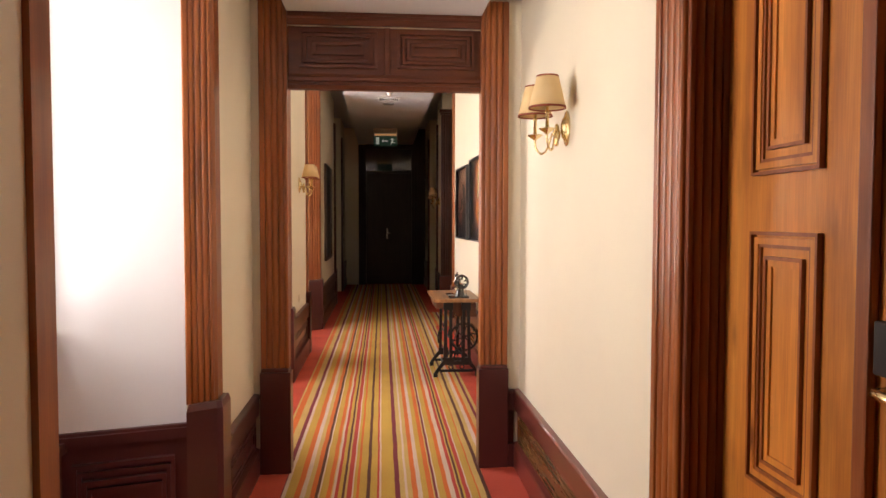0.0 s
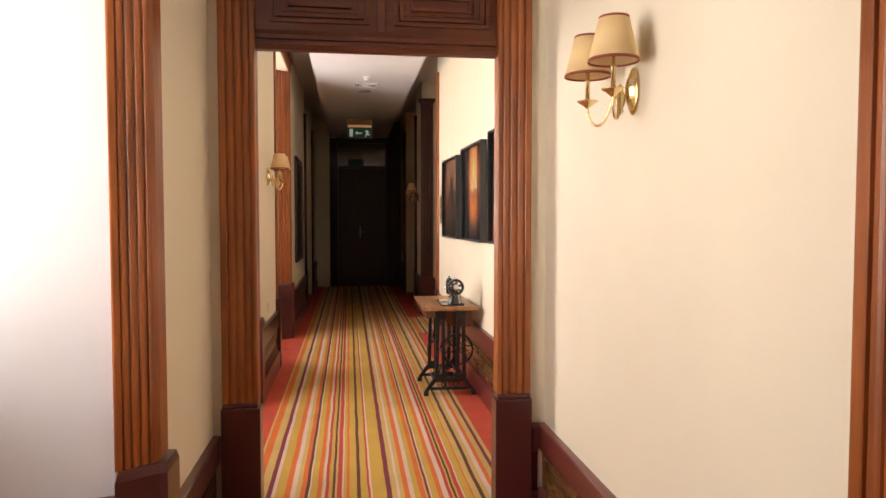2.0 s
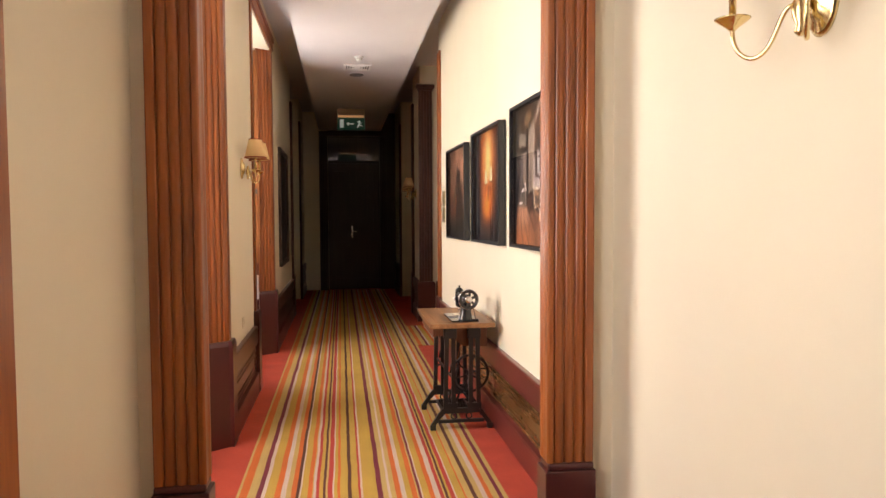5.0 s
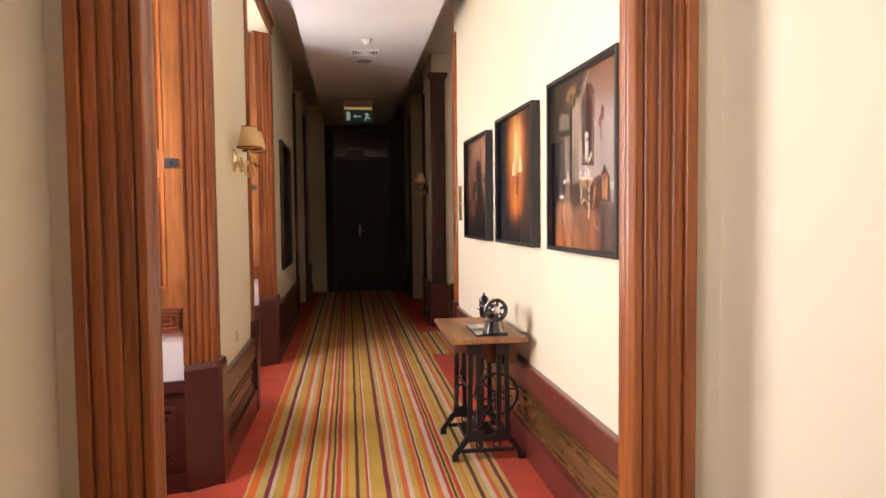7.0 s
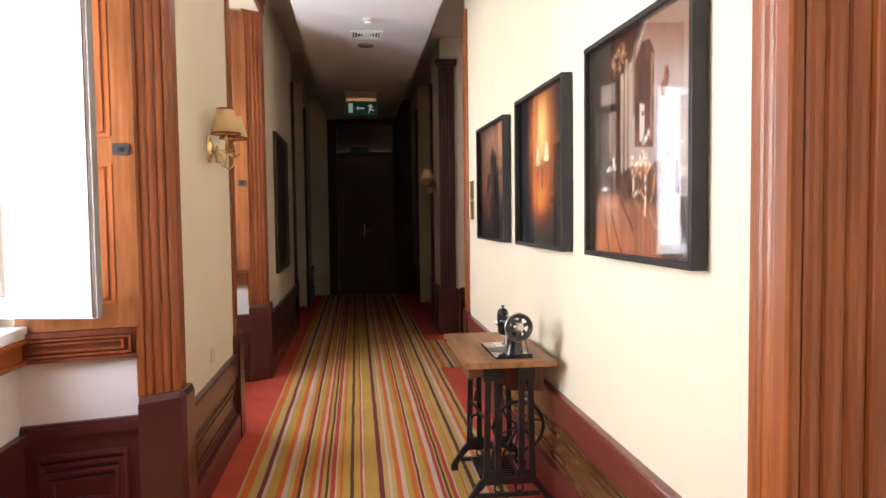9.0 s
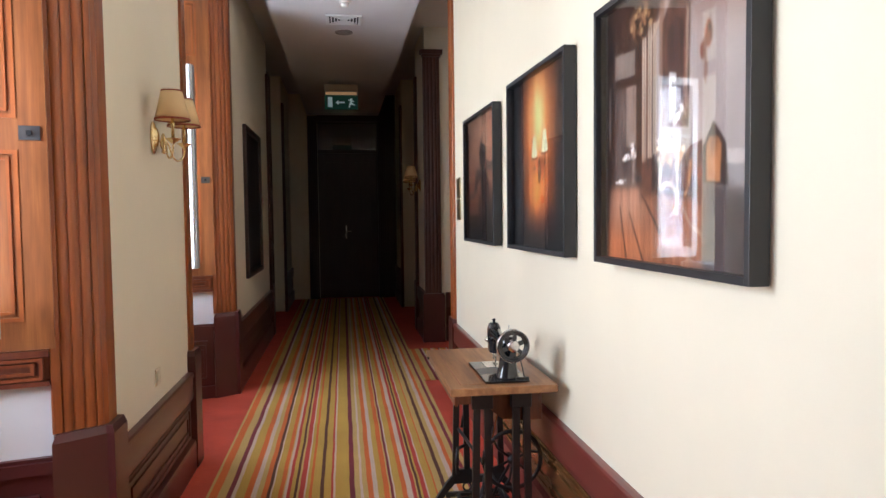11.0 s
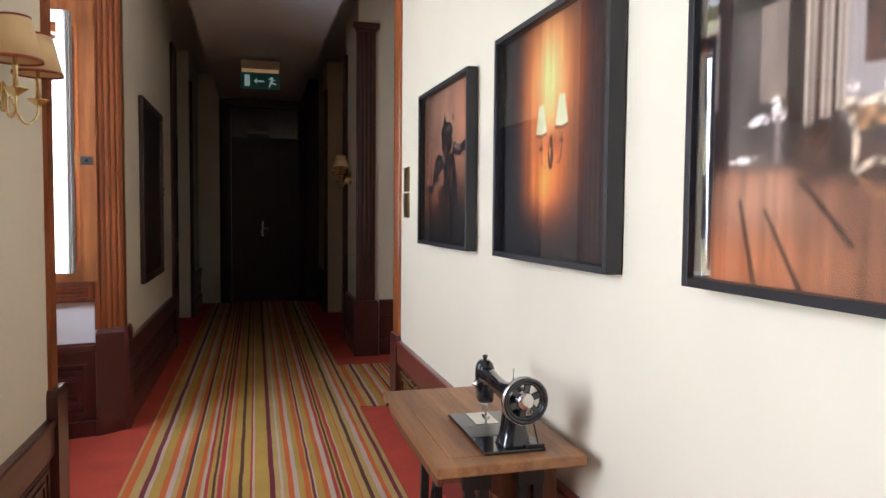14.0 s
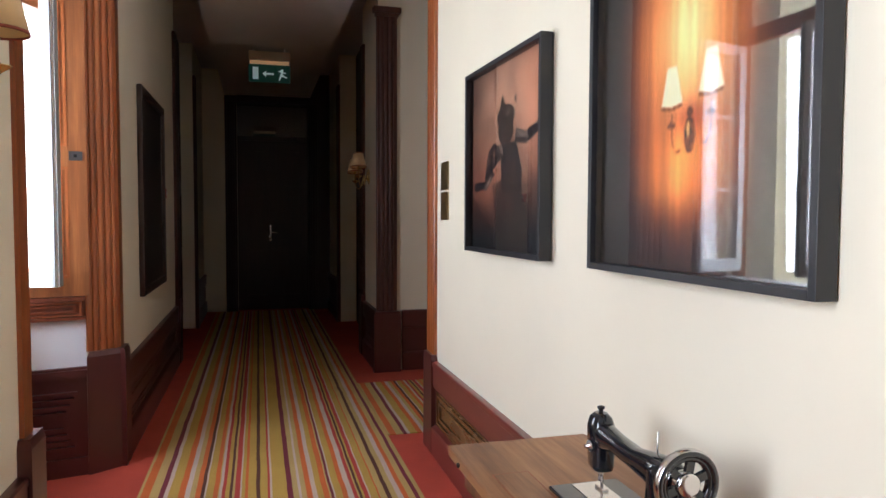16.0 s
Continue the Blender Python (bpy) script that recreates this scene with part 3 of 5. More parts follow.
def leaf_frame(w, h, mat, parent, name, d=0.045):
    """A casement: stiles, rails, two glazing bars and glass, hinged at the origin and running along +x."""
    fr = parent
    s = 0.062
    part("stile", boxes((0, s, -d / 2, d / 2, 0, h), bevel=0.004), mat, fr)
    part("stile", boxes((w - s, w, -d / 2, d / 2, 0, h), bevel=0.004), mat, fr)
    part("rail", boxes((s, w - s, -d / 2, d / 2, 0, 0.085), bevel=0.004), mat, fr)
    part("rail", boxes((s, w - s, -d / 2, d / 2, h - s, h), bevel=0.004), mat, fr)
    part("seal", boxes((w, w + 0.010, -d / 2 + 0.004, d / 2 - 0.004, 0.005, h - 0.005), (w - 0.02, w - 0.004, -d / 2 - 0.012, -d / 2, 0.005, h - 0.005)), GREYSEAL, fr, "grey rubber edge seal")
    for z in (h * 0.36, h * 0.68):
        part("glazing_bar", boxes((s, w - s, -0.012, 0.012, z - 0.013, z + 0.013)), mat, fr)
    g = part("pane", boxes((s, w - s, -0.003, 0.003, 0.085, h - s)), LEAFGLASS, fr, "clear double-glazed pane")
    g.visible_shadow = False


for nm, xw, yf in NICHES:
    h = 2.95 if nm == "near" else 3.27
    timber = nm != "near"
    far, near = plans[nm]
    reveal(nm, 0, 1, timber, h)
    reveal(nm, 1, -1, timber, h)
    xg = far[2][0]
    y0, y1 = near[2][1], far[2][1]
    # wall under and above the window, niche head
    structure("wall_under_window", boxes((XO, xg, y0 - 0.02, y1 + 0.02, 0, 0.975)), WHITE, "white plaster wall under the window with maroon dado", "wall")
    structure("dado_under_window", boxes((xg, xg + 0.014, y0, y1, 0.10, 0.525), (xg, xg + 0.034, y0, y1, 0.525, 0.57), (xg, xg + 0.035, y0, y1, 0, 0.10)), MAROON, "maroon painted dado under the window", "baseboard")
    structure("wall_over_window", boxes((XO, xw, far[0][1] - WIDE[nm] - 0.02, far[0][1] + 0.02, h, H)), CREAM, "cream plaster over the window niche", "wall")
    wd = tagged(new("window_1"), "white casement window with one leaf standing open into the niche", "window", "corridor windows", "structure")
    wd.matrix_world = pose(0, 0, 0)
    part("window_sill", boxes((xg - 0.12, xg + (0.05 if timber else 0.004), y0, y1, 0.975, 1.025), bevel=0.006), FRAMEWHITE if timber else WHITE, wd, "white window board")
    if timber:
        part("sill_apron", boxes((xg, xg + 0.035, y0, y1, 0.868, 0.975), (xg, xg + 0.055, y0, y1, 0.955, 0.975), (xg, xg + 0.052, y0, y1, 0.868, 0.885), bevel=0.005), CASING_Y, wd, "red-brown moulded apron")
    xf = xg - 0.10
    for r in ((xf - 0.03, xf + 0.03, y0, y0 + 0.07, 1.025, h), (xf - 0.03, xf + 0.03, y1 - 0.07, y1, 1.025, h), (xf - 0.03, xf + 0.03, y0 + 0.07, y1 - 0.07, h - 0.07, h), (xf - 0.03, xf + 0.03, y0 + 0.07, y1 - 0.07, ZW - 0.01, ZW + 0.10)):
        part("window_frame", boxes(r, bevel=0.005), CASING if timber else FRAMEWHITE, wd, "varnished wooden window frame")
    g = part("pane", boxes((xf - 0.003, xf + 0.003, y0 + 0.07, y1 - 0.07, ZW + 0.10, h - 0.07)), GLASS, wd, "fixed upper pane")
    g.visible_shadow = False
    for hinge, ang, nmn in ((y1 - 0.07, LEAF_ANGLE if timber else -90, "leaf_far"), (y0 + 0.07, 78 if timber else 90, "leaf_near")):
        lf = new("casement_leaf")
        lf.parent = wd
        lf.matrix_local = pose(xf + 0.03, hinge, 1.07, rz=ang)
        leaf_frame(0.462 if timber else 0.44, ZW - 1.09, FRAMEWHITE, lf, nmn)
    for side, sign in ((0, 1), (1, -1)):
        pts = plans[nm][side]
        casing("window_casing", "reeded red-brown wooden casing beside a window niche, on a maroon plinth", casing_plan(pts, xw, sign), 0, h + 0.02, plinth_plan(pts, xw, sign), 0.685, group="window casings")
    t = tagged(new("window_head_casing"), "moulded wooden casing over a window niche", "door casing", "window head casings", "structure")
    part("moulding", boxes((xw, xw + 0.024, far[0][1] - WIDE[nm] - 0.13, far[0][1] + 0.13, h + 0.02, h + 0.15), (xw, xw + 0.036, far[0][1] - WIDE[nm] - 0.13, far[0][1] + 0.13, h + 0.11, h + 0.16), bevel=0.004), CASING_Y, t)

# ---- baseboards ----


def base_profile(face, d, k=1.0):
    """Skirting outline (across, up): board, sunk field and rounded cap. d: which way it stands out; k: scale of the heights."""
    rows = [(0, 0), (0.040, 0), (0.040, 0.150), (0.036, 0.165), (0.022, 0.172), (0.012, 0.176), (0.012, 0.395), (0.020, 0.400), (0.028, 0.412), (0.031, 0.435), (0.031, 0.53),
            (0.036, 0.536), (0.036, 0.555), (0.030, 0.563), (0.012, 0.565), (0, 0.565)]
    return [(face + d * u, v * k) for u, v in rows]


def baseboard(face, d, y0, y1, mat, k=1.0, field=None):
    t = tagged(new("baseboard"), "tall glossy red-brown moulded skirting board along the wall", "baseboard", "skirting boards", "structure")
    part("board", prism_ob(base_profile(face, d, k), y0, y1, "y"), mat, t)
    if y1 - y0 > 0.5:
        bm = bmesh.new()
        slab_on(bm, (face + d * 0.010, y0), (0, 1), (d, 0), 0.02, y1 - y0 - 0.02, 0.182 * k, 0.390 * k, 0.0, 0.0055)
        part("field", bm, field or mat, t, "sunk field tinted brown for reflected carpet" if field else "")
        for ins in (0.0, 0.045):
            bm = bmesh.new()
            moulded_frame(bm, (face + d * 0.015, y0), (0, 1), 0.06 + ins, y1 - y0 - 0.06 - ins, (0.200 + ins * 0.8) * k, (0.374 - ins * 0.8) * k, 0.012, (d, 0), 0.008)
            part("panel_moulding", bm, field or mat, t)
    return t


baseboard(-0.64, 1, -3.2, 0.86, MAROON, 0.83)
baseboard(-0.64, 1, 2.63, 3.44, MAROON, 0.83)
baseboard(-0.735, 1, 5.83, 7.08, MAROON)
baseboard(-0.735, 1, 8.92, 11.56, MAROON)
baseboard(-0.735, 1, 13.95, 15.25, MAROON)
baseboard(0.945, -1, -3.2, -0.23, BASE_RED, 0.83, FIELD_REFLECTION)
baseboard(0.945, -1, 1.355, 3.44, BASE_RED, 0.83, FIELD_REFLECTION)
baseboard(1.09, -1, 3.50, 8.51, BASE_RED, 1.0, FIELD_REFLECTION)
baseboard(1.12, -1, 10.80, 11.56, MAROON)
baseboard(1.12, -1, 14.05, 15.25, MAROON)
t = tagged(new("baseboard"), "maroon moulded skirting board in the side passage", "baseboard", "skirting boards", "structure")
part("board", prism_ob([(y, z) for y, z in base_profile(10.80, -1)], 1.34, 2.9, "x"), MAROON, t)
for x0, x1 in ((-0.60, -0.585), (0.860, 0.909)):
    t = tagged(new("baseboard"), "short maroon skirting return beside the portal", "baseboard", "skirting boards", "structure")
    part("board", prism_ob([(y, z) for y, z in base_profile(3.44, -1, 0.83)], x0, x1, "x"), MAROON, t)

# ---- timber portal ----
portal = tagged(new("portal"), "dark red-brown timber portal with reeded jambs and a panelled head", "doorway", kind="structure")
for sgn, xi, cw in ((-1, -0.43, 0.162), (1, 0.700, 0.165)):
    xo = xi + sgn * cw
    out = laid(flutes(cw, 0.035, 3), (xi, 3.44), (sgn, 0), (0, -1))
    part("jamb", prism_ob(out, 0.625, 2.78), CASING, portal, "reeded red-brown varnished jamb")
    part("back_casing", boxes((min(xi, xo), max(xi, xo), 3.48, 3.495, 0.625, 2.78), bevel=0.004), CASING, portal)
    inner = laid(flutes(0.066, 0.010, 2), (xi + sgn * 0.011, 3.44), (0, 1), (-sgn, 0))
    part("lining", prism_ob(inner, 0.625, 2.26), CASING, portal)
    part("plinth", boxes((min(xi - sgn * 0.010, xo + sgn * 0.005), max(xi - sgn * 0.010, xo + sgn * 0.005), 3.392, 3.50, 0, 0.60), bevel=0.004), MAROON, portal, "plain maroon painted block")
    part("plinth_cap", boxes((min(xi, xo), max(xi, xo), 3.398, 3.497, 0.60, 0.625), bevel=0.008), MAROON, portal)
part("head_casing", boxes((-0.43, 0.700, 3.415, 3.44, 2.62, 2.69), (-0.43, 0.700, 3.425, 3.44, 2.69, 2.78), (-0.43, 0.700, 3.405, 3.44, 2.655, 2.675), bevel=0.006), LINTEL, portal)
part("head_board", boxes((-0.43, 0.700, 3.462, 3.48, 2.30, 2.62)), LINTEL, portal, "dark red panelled board over the opening")
part("head_rail", prism_ob([(3.44, 2.255), (3.49, 2.255), (3.49, 2.345), (3.445, 2.345), (3.440, 2.330), (3.436, 2.325), (3.436, 2.305), (3.448, 2.300), (3.448, 2.285), (3.432, 2.280)], -0.43, 0.700, "x"), LINTEL, portal)
part("mullion", boxes((0.132, 0.163, 3.440, 3.462, 2.345, 2.62), bevel=0.004), LINTEL, portal)
for x0 in (-0.385, 0.188):
    for k in range(4):
        bm = bmesh.new()
        moulded_frame(bm, (x0, 3.462), (1, 0), 0.02 + 0.028 * k, 0.475 - 0.028 * k, 2.385 + 0.024 * k, 2.60 - 0.024 * k, 0.016, (0, -1), 0.008 + 0.012 * (k % 2) + 0.010 * (k == 0))
        part("panel_moulding", bm, LINTEL, portal)

# ---- double door on the near right ----
door = tagged(new("door_1"), "closed orange-brown panelled double door with dark mouldings", "door", kind="structure")
for yy, sg in ((1.150, 1), (-0.02, -1)):
    out = laid(flutes(0.185, 0.035, 3), (0.945, yy), (0, sg), (-1, 0))
    part("casing", prism_ob(out, 0.66, 2.62), CASING, door, "reeded red-brown varnished casing")
    part("plinth", boxes((0.885, 0.945, min(yy - 0.012 * sg, yy + sg * 0.195), max(yy - 0.012 * sg, yy + sg * 0.195), 0, 0.655), bevel=0.004), MAROON, door, "plain maroon block")
    inn = laid(flutes(0.115, 0.018, 3), (0.925, yy), (1, 0), (0, -sg))
    part("lining", prism_ob(inn, 0, 2.60), LINING, door, "dark red moulded lining")
part("casing", boxes((0.905, 0.945, -0.21, 1.335, 2.62, 2.80), bevel=0.006), CASING_Y, door)


def door_leaf(y0, y1, parent):
    lf = new("leaf")
    lf.parent = parent
    part("board", boxes((1.035, 1.075, y0, y1, 0.005, 2.60), bevel=0.003), DOORWOOD, lf, "orange-brown varnished timber")
    for z0, z1 in ((0.14, 0.72), (0.85, 1.466), (1.602, 2.46)):
        for k, (ins, pr, mt) in enumerate(((0.0, 0.014, DOORLINE), (0.014, 0.009, DOORWOOD), (0.030, 0.006, DOORLINE), (0.058, 0.010, DOORLINE), (0.066, 0.005, DOORWOOD))):
            bm = bmesh.new()
            moulded_frame(bm, (1.035, y0), (0, 1), 0.140 + ins, y1 - y0 - 0.14 - ins, z0 + ins, z1 - ins, 0.008 if mt is DOORLINE else 0.016, (-1, 0), pr)
            part("panel_moulding", bm, mt, lf)
    return lf


lf = door_leaf(0.590, 1.135, door)
lf = door_leaf(-0.005, 0.575, door)
part("meeting_bead", boxes((1.012, 1.035, 0.562, 0.602, 0.005, 2.60), bevel=0.006), DOORLINE, door, "dark meeting bead")
part("lock_plate", boxes((1.010, 1.034, 0.487, 0.547, 1.21, 1.31), bevel=0.004), BLACKIRON, door, "black rim lock")
bm = tube(bmesh.new(), [(1.03, 0.517, 1.185), (0.995, 0.517, 1.185), (0.985, 0.507, 1.185), (0.983, 0.432, 1.180)], 0.009)
part("door_handle", bm, BRASS, door, "brass lever handle")

# ---- wall end by the side passage, column, dark doorways ----
out = laid(flutes(0.175, 0.022, 3), (1.09, 8.53), (0, 1), (-1, 0))
casing("passage_casing", "reeded red-brown casing at the mouth of the side passage", out, 0, 3.27, [(1.09, 8.515), (1.05, 8.515), (1.05, 8.715), (1.09, 8.715)], 0.60)
out = laid(flutes(0.190, 0.045, 3), (1.098, 10.80), (1, 0), (0, -1))
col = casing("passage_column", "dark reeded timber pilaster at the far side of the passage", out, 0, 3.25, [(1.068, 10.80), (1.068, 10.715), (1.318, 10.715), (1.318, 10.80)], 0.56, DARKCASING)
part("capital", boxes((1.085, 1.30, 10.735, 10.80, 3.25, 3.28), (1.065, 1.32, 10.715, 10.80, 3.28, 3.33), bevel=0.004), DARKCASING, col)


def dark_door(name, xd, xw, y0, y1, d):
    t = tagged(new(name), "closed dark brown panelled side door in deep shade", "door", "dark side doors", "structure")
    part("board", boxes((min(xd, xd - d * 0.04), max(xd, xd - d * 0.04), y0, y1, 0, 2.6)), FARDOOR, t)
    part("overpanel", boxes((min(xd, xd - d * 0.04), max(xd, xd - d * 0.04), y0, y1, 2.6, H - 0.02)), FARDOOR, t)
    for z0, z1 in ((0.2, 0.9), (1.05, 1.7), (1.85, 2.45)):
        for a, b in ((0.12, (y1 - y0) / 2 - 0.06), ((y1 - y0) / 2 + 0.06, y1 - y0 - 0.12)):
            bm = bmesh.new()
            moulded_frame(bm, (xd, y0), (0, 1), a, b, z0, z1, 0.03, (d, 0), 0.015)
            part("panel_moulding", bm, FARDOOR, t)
    for yy in (y0, y1):
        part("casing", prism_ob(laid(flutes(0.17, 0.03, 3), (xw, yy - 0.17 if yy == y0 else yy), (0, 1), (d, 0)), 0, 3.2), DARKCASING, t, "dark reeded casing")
        part("plinth", boxes((min(xw, xw + d * 0.045), max(xw, xw + d * 0.045), yy - 0.18 if yy == y0 else yy - 0.01, yy + 0.01 if yy == y0 else yy + 0.18, 0, 0.62)), MAROON, t)
    return t


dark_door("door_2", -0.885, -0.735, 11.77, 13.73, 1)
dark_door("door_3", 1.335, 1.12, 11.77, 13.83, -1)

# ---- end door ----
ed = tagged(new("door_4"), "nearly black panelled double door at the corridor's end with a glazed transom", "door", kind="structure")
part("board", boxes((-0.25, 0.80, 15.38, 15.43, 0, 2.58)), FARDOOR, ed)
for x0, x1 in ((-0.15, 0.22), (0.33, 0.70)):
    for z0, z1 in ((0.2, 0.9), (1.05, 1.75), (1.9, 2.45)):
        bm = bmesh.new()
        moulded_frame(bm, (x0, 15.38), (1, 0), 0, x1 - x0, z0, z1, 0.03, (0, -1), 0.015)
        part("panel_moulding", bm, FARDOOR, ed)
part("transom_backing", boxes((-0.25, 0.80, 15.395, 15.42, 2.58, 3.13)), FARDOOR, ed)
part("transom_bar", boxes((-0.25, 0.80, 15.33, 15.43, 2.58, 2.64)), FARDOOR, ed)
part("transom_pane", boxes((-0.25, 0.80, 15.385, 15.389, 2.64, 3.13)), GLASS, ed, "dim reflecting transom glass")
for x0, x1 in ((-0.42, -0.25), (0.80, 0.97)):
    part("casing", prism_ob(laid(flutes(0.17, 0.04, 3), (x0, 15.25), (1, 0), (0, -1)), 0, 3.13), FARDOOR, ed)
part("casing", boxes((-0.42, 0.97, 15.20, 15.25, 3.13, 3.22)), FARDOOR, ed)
part("handle_plate", boxes((0.205, 0.245, 15.368, 15.38, 1.06, 1.30), bevel=0.004), STEEL, ed, "bright metal handle plate")
# Extra boss, added so the end door shows a bright glint.
part("glint_boss", lathe(bmesh.new(), [(0.030, 0), (0.032, 0.012), (0.026, 0.030), (0.012, 0.040), (0.004, 0.042)], (0.225, 15.368, 1.12), 20, Matrix.Rotation(radians(90), 3, "X")), STEEL, ed, "bright round boss added to catch a glint")
part("door_handle", tube(bmesh.new(), [(0.225, 15.37, 1.19), (0.225, 15.32, 1.19), (0.235, 15.315, 1.19), (0.33, 15.315, 1.185)], 0.011), STEEL, ed, "bright lever handle")

# ---- courtyard outside ----
structure("ground", boxes((-300, XO - 0.02, -300, 300, -4.3, -4.0)), GROUND, "pale courtyard paving outside", "ground")
fac = tagged(new("courtyard_building"), "pale yellow courtyard building with rows of white windows and red roof", "building")
part("wall", boxes((-13.0, -11.0, -25, 40, -4, 7.5)), FACADE, fac, "pale yellow rendered wall")
part("roof", prism_ob([(-14, 7.5), (-10.6, 7.5), (-10.6, 7.7), (-14, 9.6)], -25, 40, "y"), ROOFRED, fac, "red tiled roof")
part("cornice", boxes((-11.0, -10.75, -25, 40, 7.1, 7.5)), FRAMEWHITE, fac)
for iz, z in enumerate((-2.8, 0.7, 4.2)):
    for iy in range(20):
        y = -20 + iy * 3.0
        w = new("window")
        w.parent = fac
        part("frame", boxes((-11.0, -10.93, y, y + 0.1, z, z + 2.0), (-11.0, -10.93, y + 1.1, y + 1.2, z, z + 2.0), (-11.0, -10.93, y, y + 1.2, z + 1.9, z + 2.0), (-11.0, -10.93, y, y + 1.2, z, z + 0.1), (-11.0, -10.94, y + 0.57, y + 0.63, z, z + 2.0), (-11.0, -10.94, y, y + 1.2, z + 1.2, z + 1.26)), FRAMEWHITE, w)
        part("pane", boxes((-11.0, -10.98, y + 0.1, y + 1.1, z + 0.1, z + 1.9)), BLINDS, w)

wing = tagged(new("courtyard_wing"), "pale yellow end wing of the courtyard with tall white-barred windows", "building")
part("wall", boxes((-10.9, -1.9, 20.0, 22.0, -4, 10.5)), FACADE, wing, "pale yellow rendered wall")
part("roof", prism_ob([(19.6, 10.5), (22.4, 10.5), (22.4, 12.0)], -10.9, -1.9, "x"), ROOFRED, wing, "red tiled roof")
for z in (3.95, 8.2):
    part("string_course", boxes((-10.9, -1.9, 19.86, 20.0, z + 0.35, z + 0.50), bevel=0.02), FRAMEWHITE, wing)
for z, tall in ((-3.2, 2.7), (0.85, 3.0), (5.1, 2.6)):
    for ix in range(6):
        x = -10.25 + ix * 1.42
        w = new("window")
        w.parent = wing
        part("frame", boxes((x, x + 0.09, 19.93, 20.0, z, z + tall), (x + 0.81, x + 0.90, 19.93, 20.0, z, z + tall), (x + 0.09, x + 0.81, 19.93, 20.0, z + tall - 0.09, z + tall), (x + 0.09, x + 0.81, 19.93, 20.0, z, z + 0.09),
                            (x + 0.09, x + 0.81, 19.93, 20.0, z + tall * 0.60, z + tall * 0.66), (x + 0.41, x + 0.49, 19.94, 20.0, z + 0.09, z + tall - 0.09), (x + 0.09, x + 0.41, 19.95, 20.0, z + tall * 0.31, z + tall * 0.33),
                            (x + 0.49, x + 0.81, 19.95, 20.0, z + tall * 0.31, z + tall * 0.33)), FRAMEWHITE, w)
        part("pane", boxes((x + 0.09, x + 0.81, 19.985, 20.0, z + 0.09, z + tall - 0.09)), COURTBLIND, w, "drawn brown blind behind glass")
        part("sill", boxes((x - 0.06, x + 0.96, 19.84, 20.0, z - 0.10, z), bevel=0.01), FRAMEWHITE, w)

# ---- things: helpers ----


def shell(bm, rows, seg=28):
    """A turned open shell: the rows run round its wall and close on themselves."""
    rings = [[bm.verts.new((r * math.cos(2 * math.pi * i / seg), r * math.sin(2 * math.pi * i / seg), h)) for i in range(seg)] for r, h in rows]
    for a, b in zip(rings, rings[1:] + rings[:1]):
        for i in range(seg):
            f = bm.faces.new((a[i], a[(i + 1) % seg], b[(i + 1) % seg], b[i]))
            f.smooth = True
    return bm


def moved(bm, *v):
    bmesh.ops.translate(bm, vec=v, verts=bm.verts)
    return bm


def ring(bm, c, R, r, axis="y", seg=36):
    pts = []
    for i in range(seg):
        a = 2 * math.pi * i / seg
        u, w = R * math.cos(a), R * math.sin(a)
        pts.append({"y": (c[0] + u, c[1], c[2] + w), "z": (c[0] + u, c[1] + w, c[2]), "x": (c[0], c[1] + u, c[2] + w)}[axis])
    return tube(bm, pts, r, 8, True)


def loft(bm, rows, axis="y", seg=16, power=0.7):
    """Rounded sections (centre, half width, half height) joined in order. axis: the way they run."""
    rings = []
    for c, a, b in rows:
        vs = []
        for i in range(seg):
            th = 2 * math.pi * i / seg
            u = a * math.copysign(abs(math.cos(th)) ** power, math.cos(th))
            w = b * math.copysign(abs(math.sin(th)) ** power, math.sin(th))
            vs.append(bm.verts.new((c[0] + u, c[1], c[2] + w) if axis == "y" else (c[0] + u, c[1] + w, c[2])))
        rings.append(vs)
    for p, q in zip(rings, rings[1:]):
        for i in range(seg):
            f = bm.faces.new((p[i], p[(i + 1) % seg], q[(i + 1) % seg], q[i]))
            f.smooth = True
    bm.faces.new(rings[0][::-1])
    bm.faces.new(rings[-1])
    return bm


def bar(bm, p, q, w, d, axis="x"):
    """A flat bar from p to q, w wide across the x-z plane and d deep along y."""
    p, q = Vector(p), Vector(q)
    u = (q - p).normalized()
    s = u.cross(Vector((0, 1, 0))).normalized() * w / 2
    y = Vector((0, d / 2, 0))
    vs = [bm.verts.new(e + a * s + b * y) for e in (p, q) for a in (-1, 1) for b in (-1, 1)]
    for f in ((0, 1, 3, 2), (4, 6, 7, 5), (0, 4, 5, 1), (2, 3, 7, 6), (0, 2, 6, 4), (1, 5, 7, 3)):
        bm.faces.new([vs[i] for i in f])
    return bm


# ---- wall sconces ----


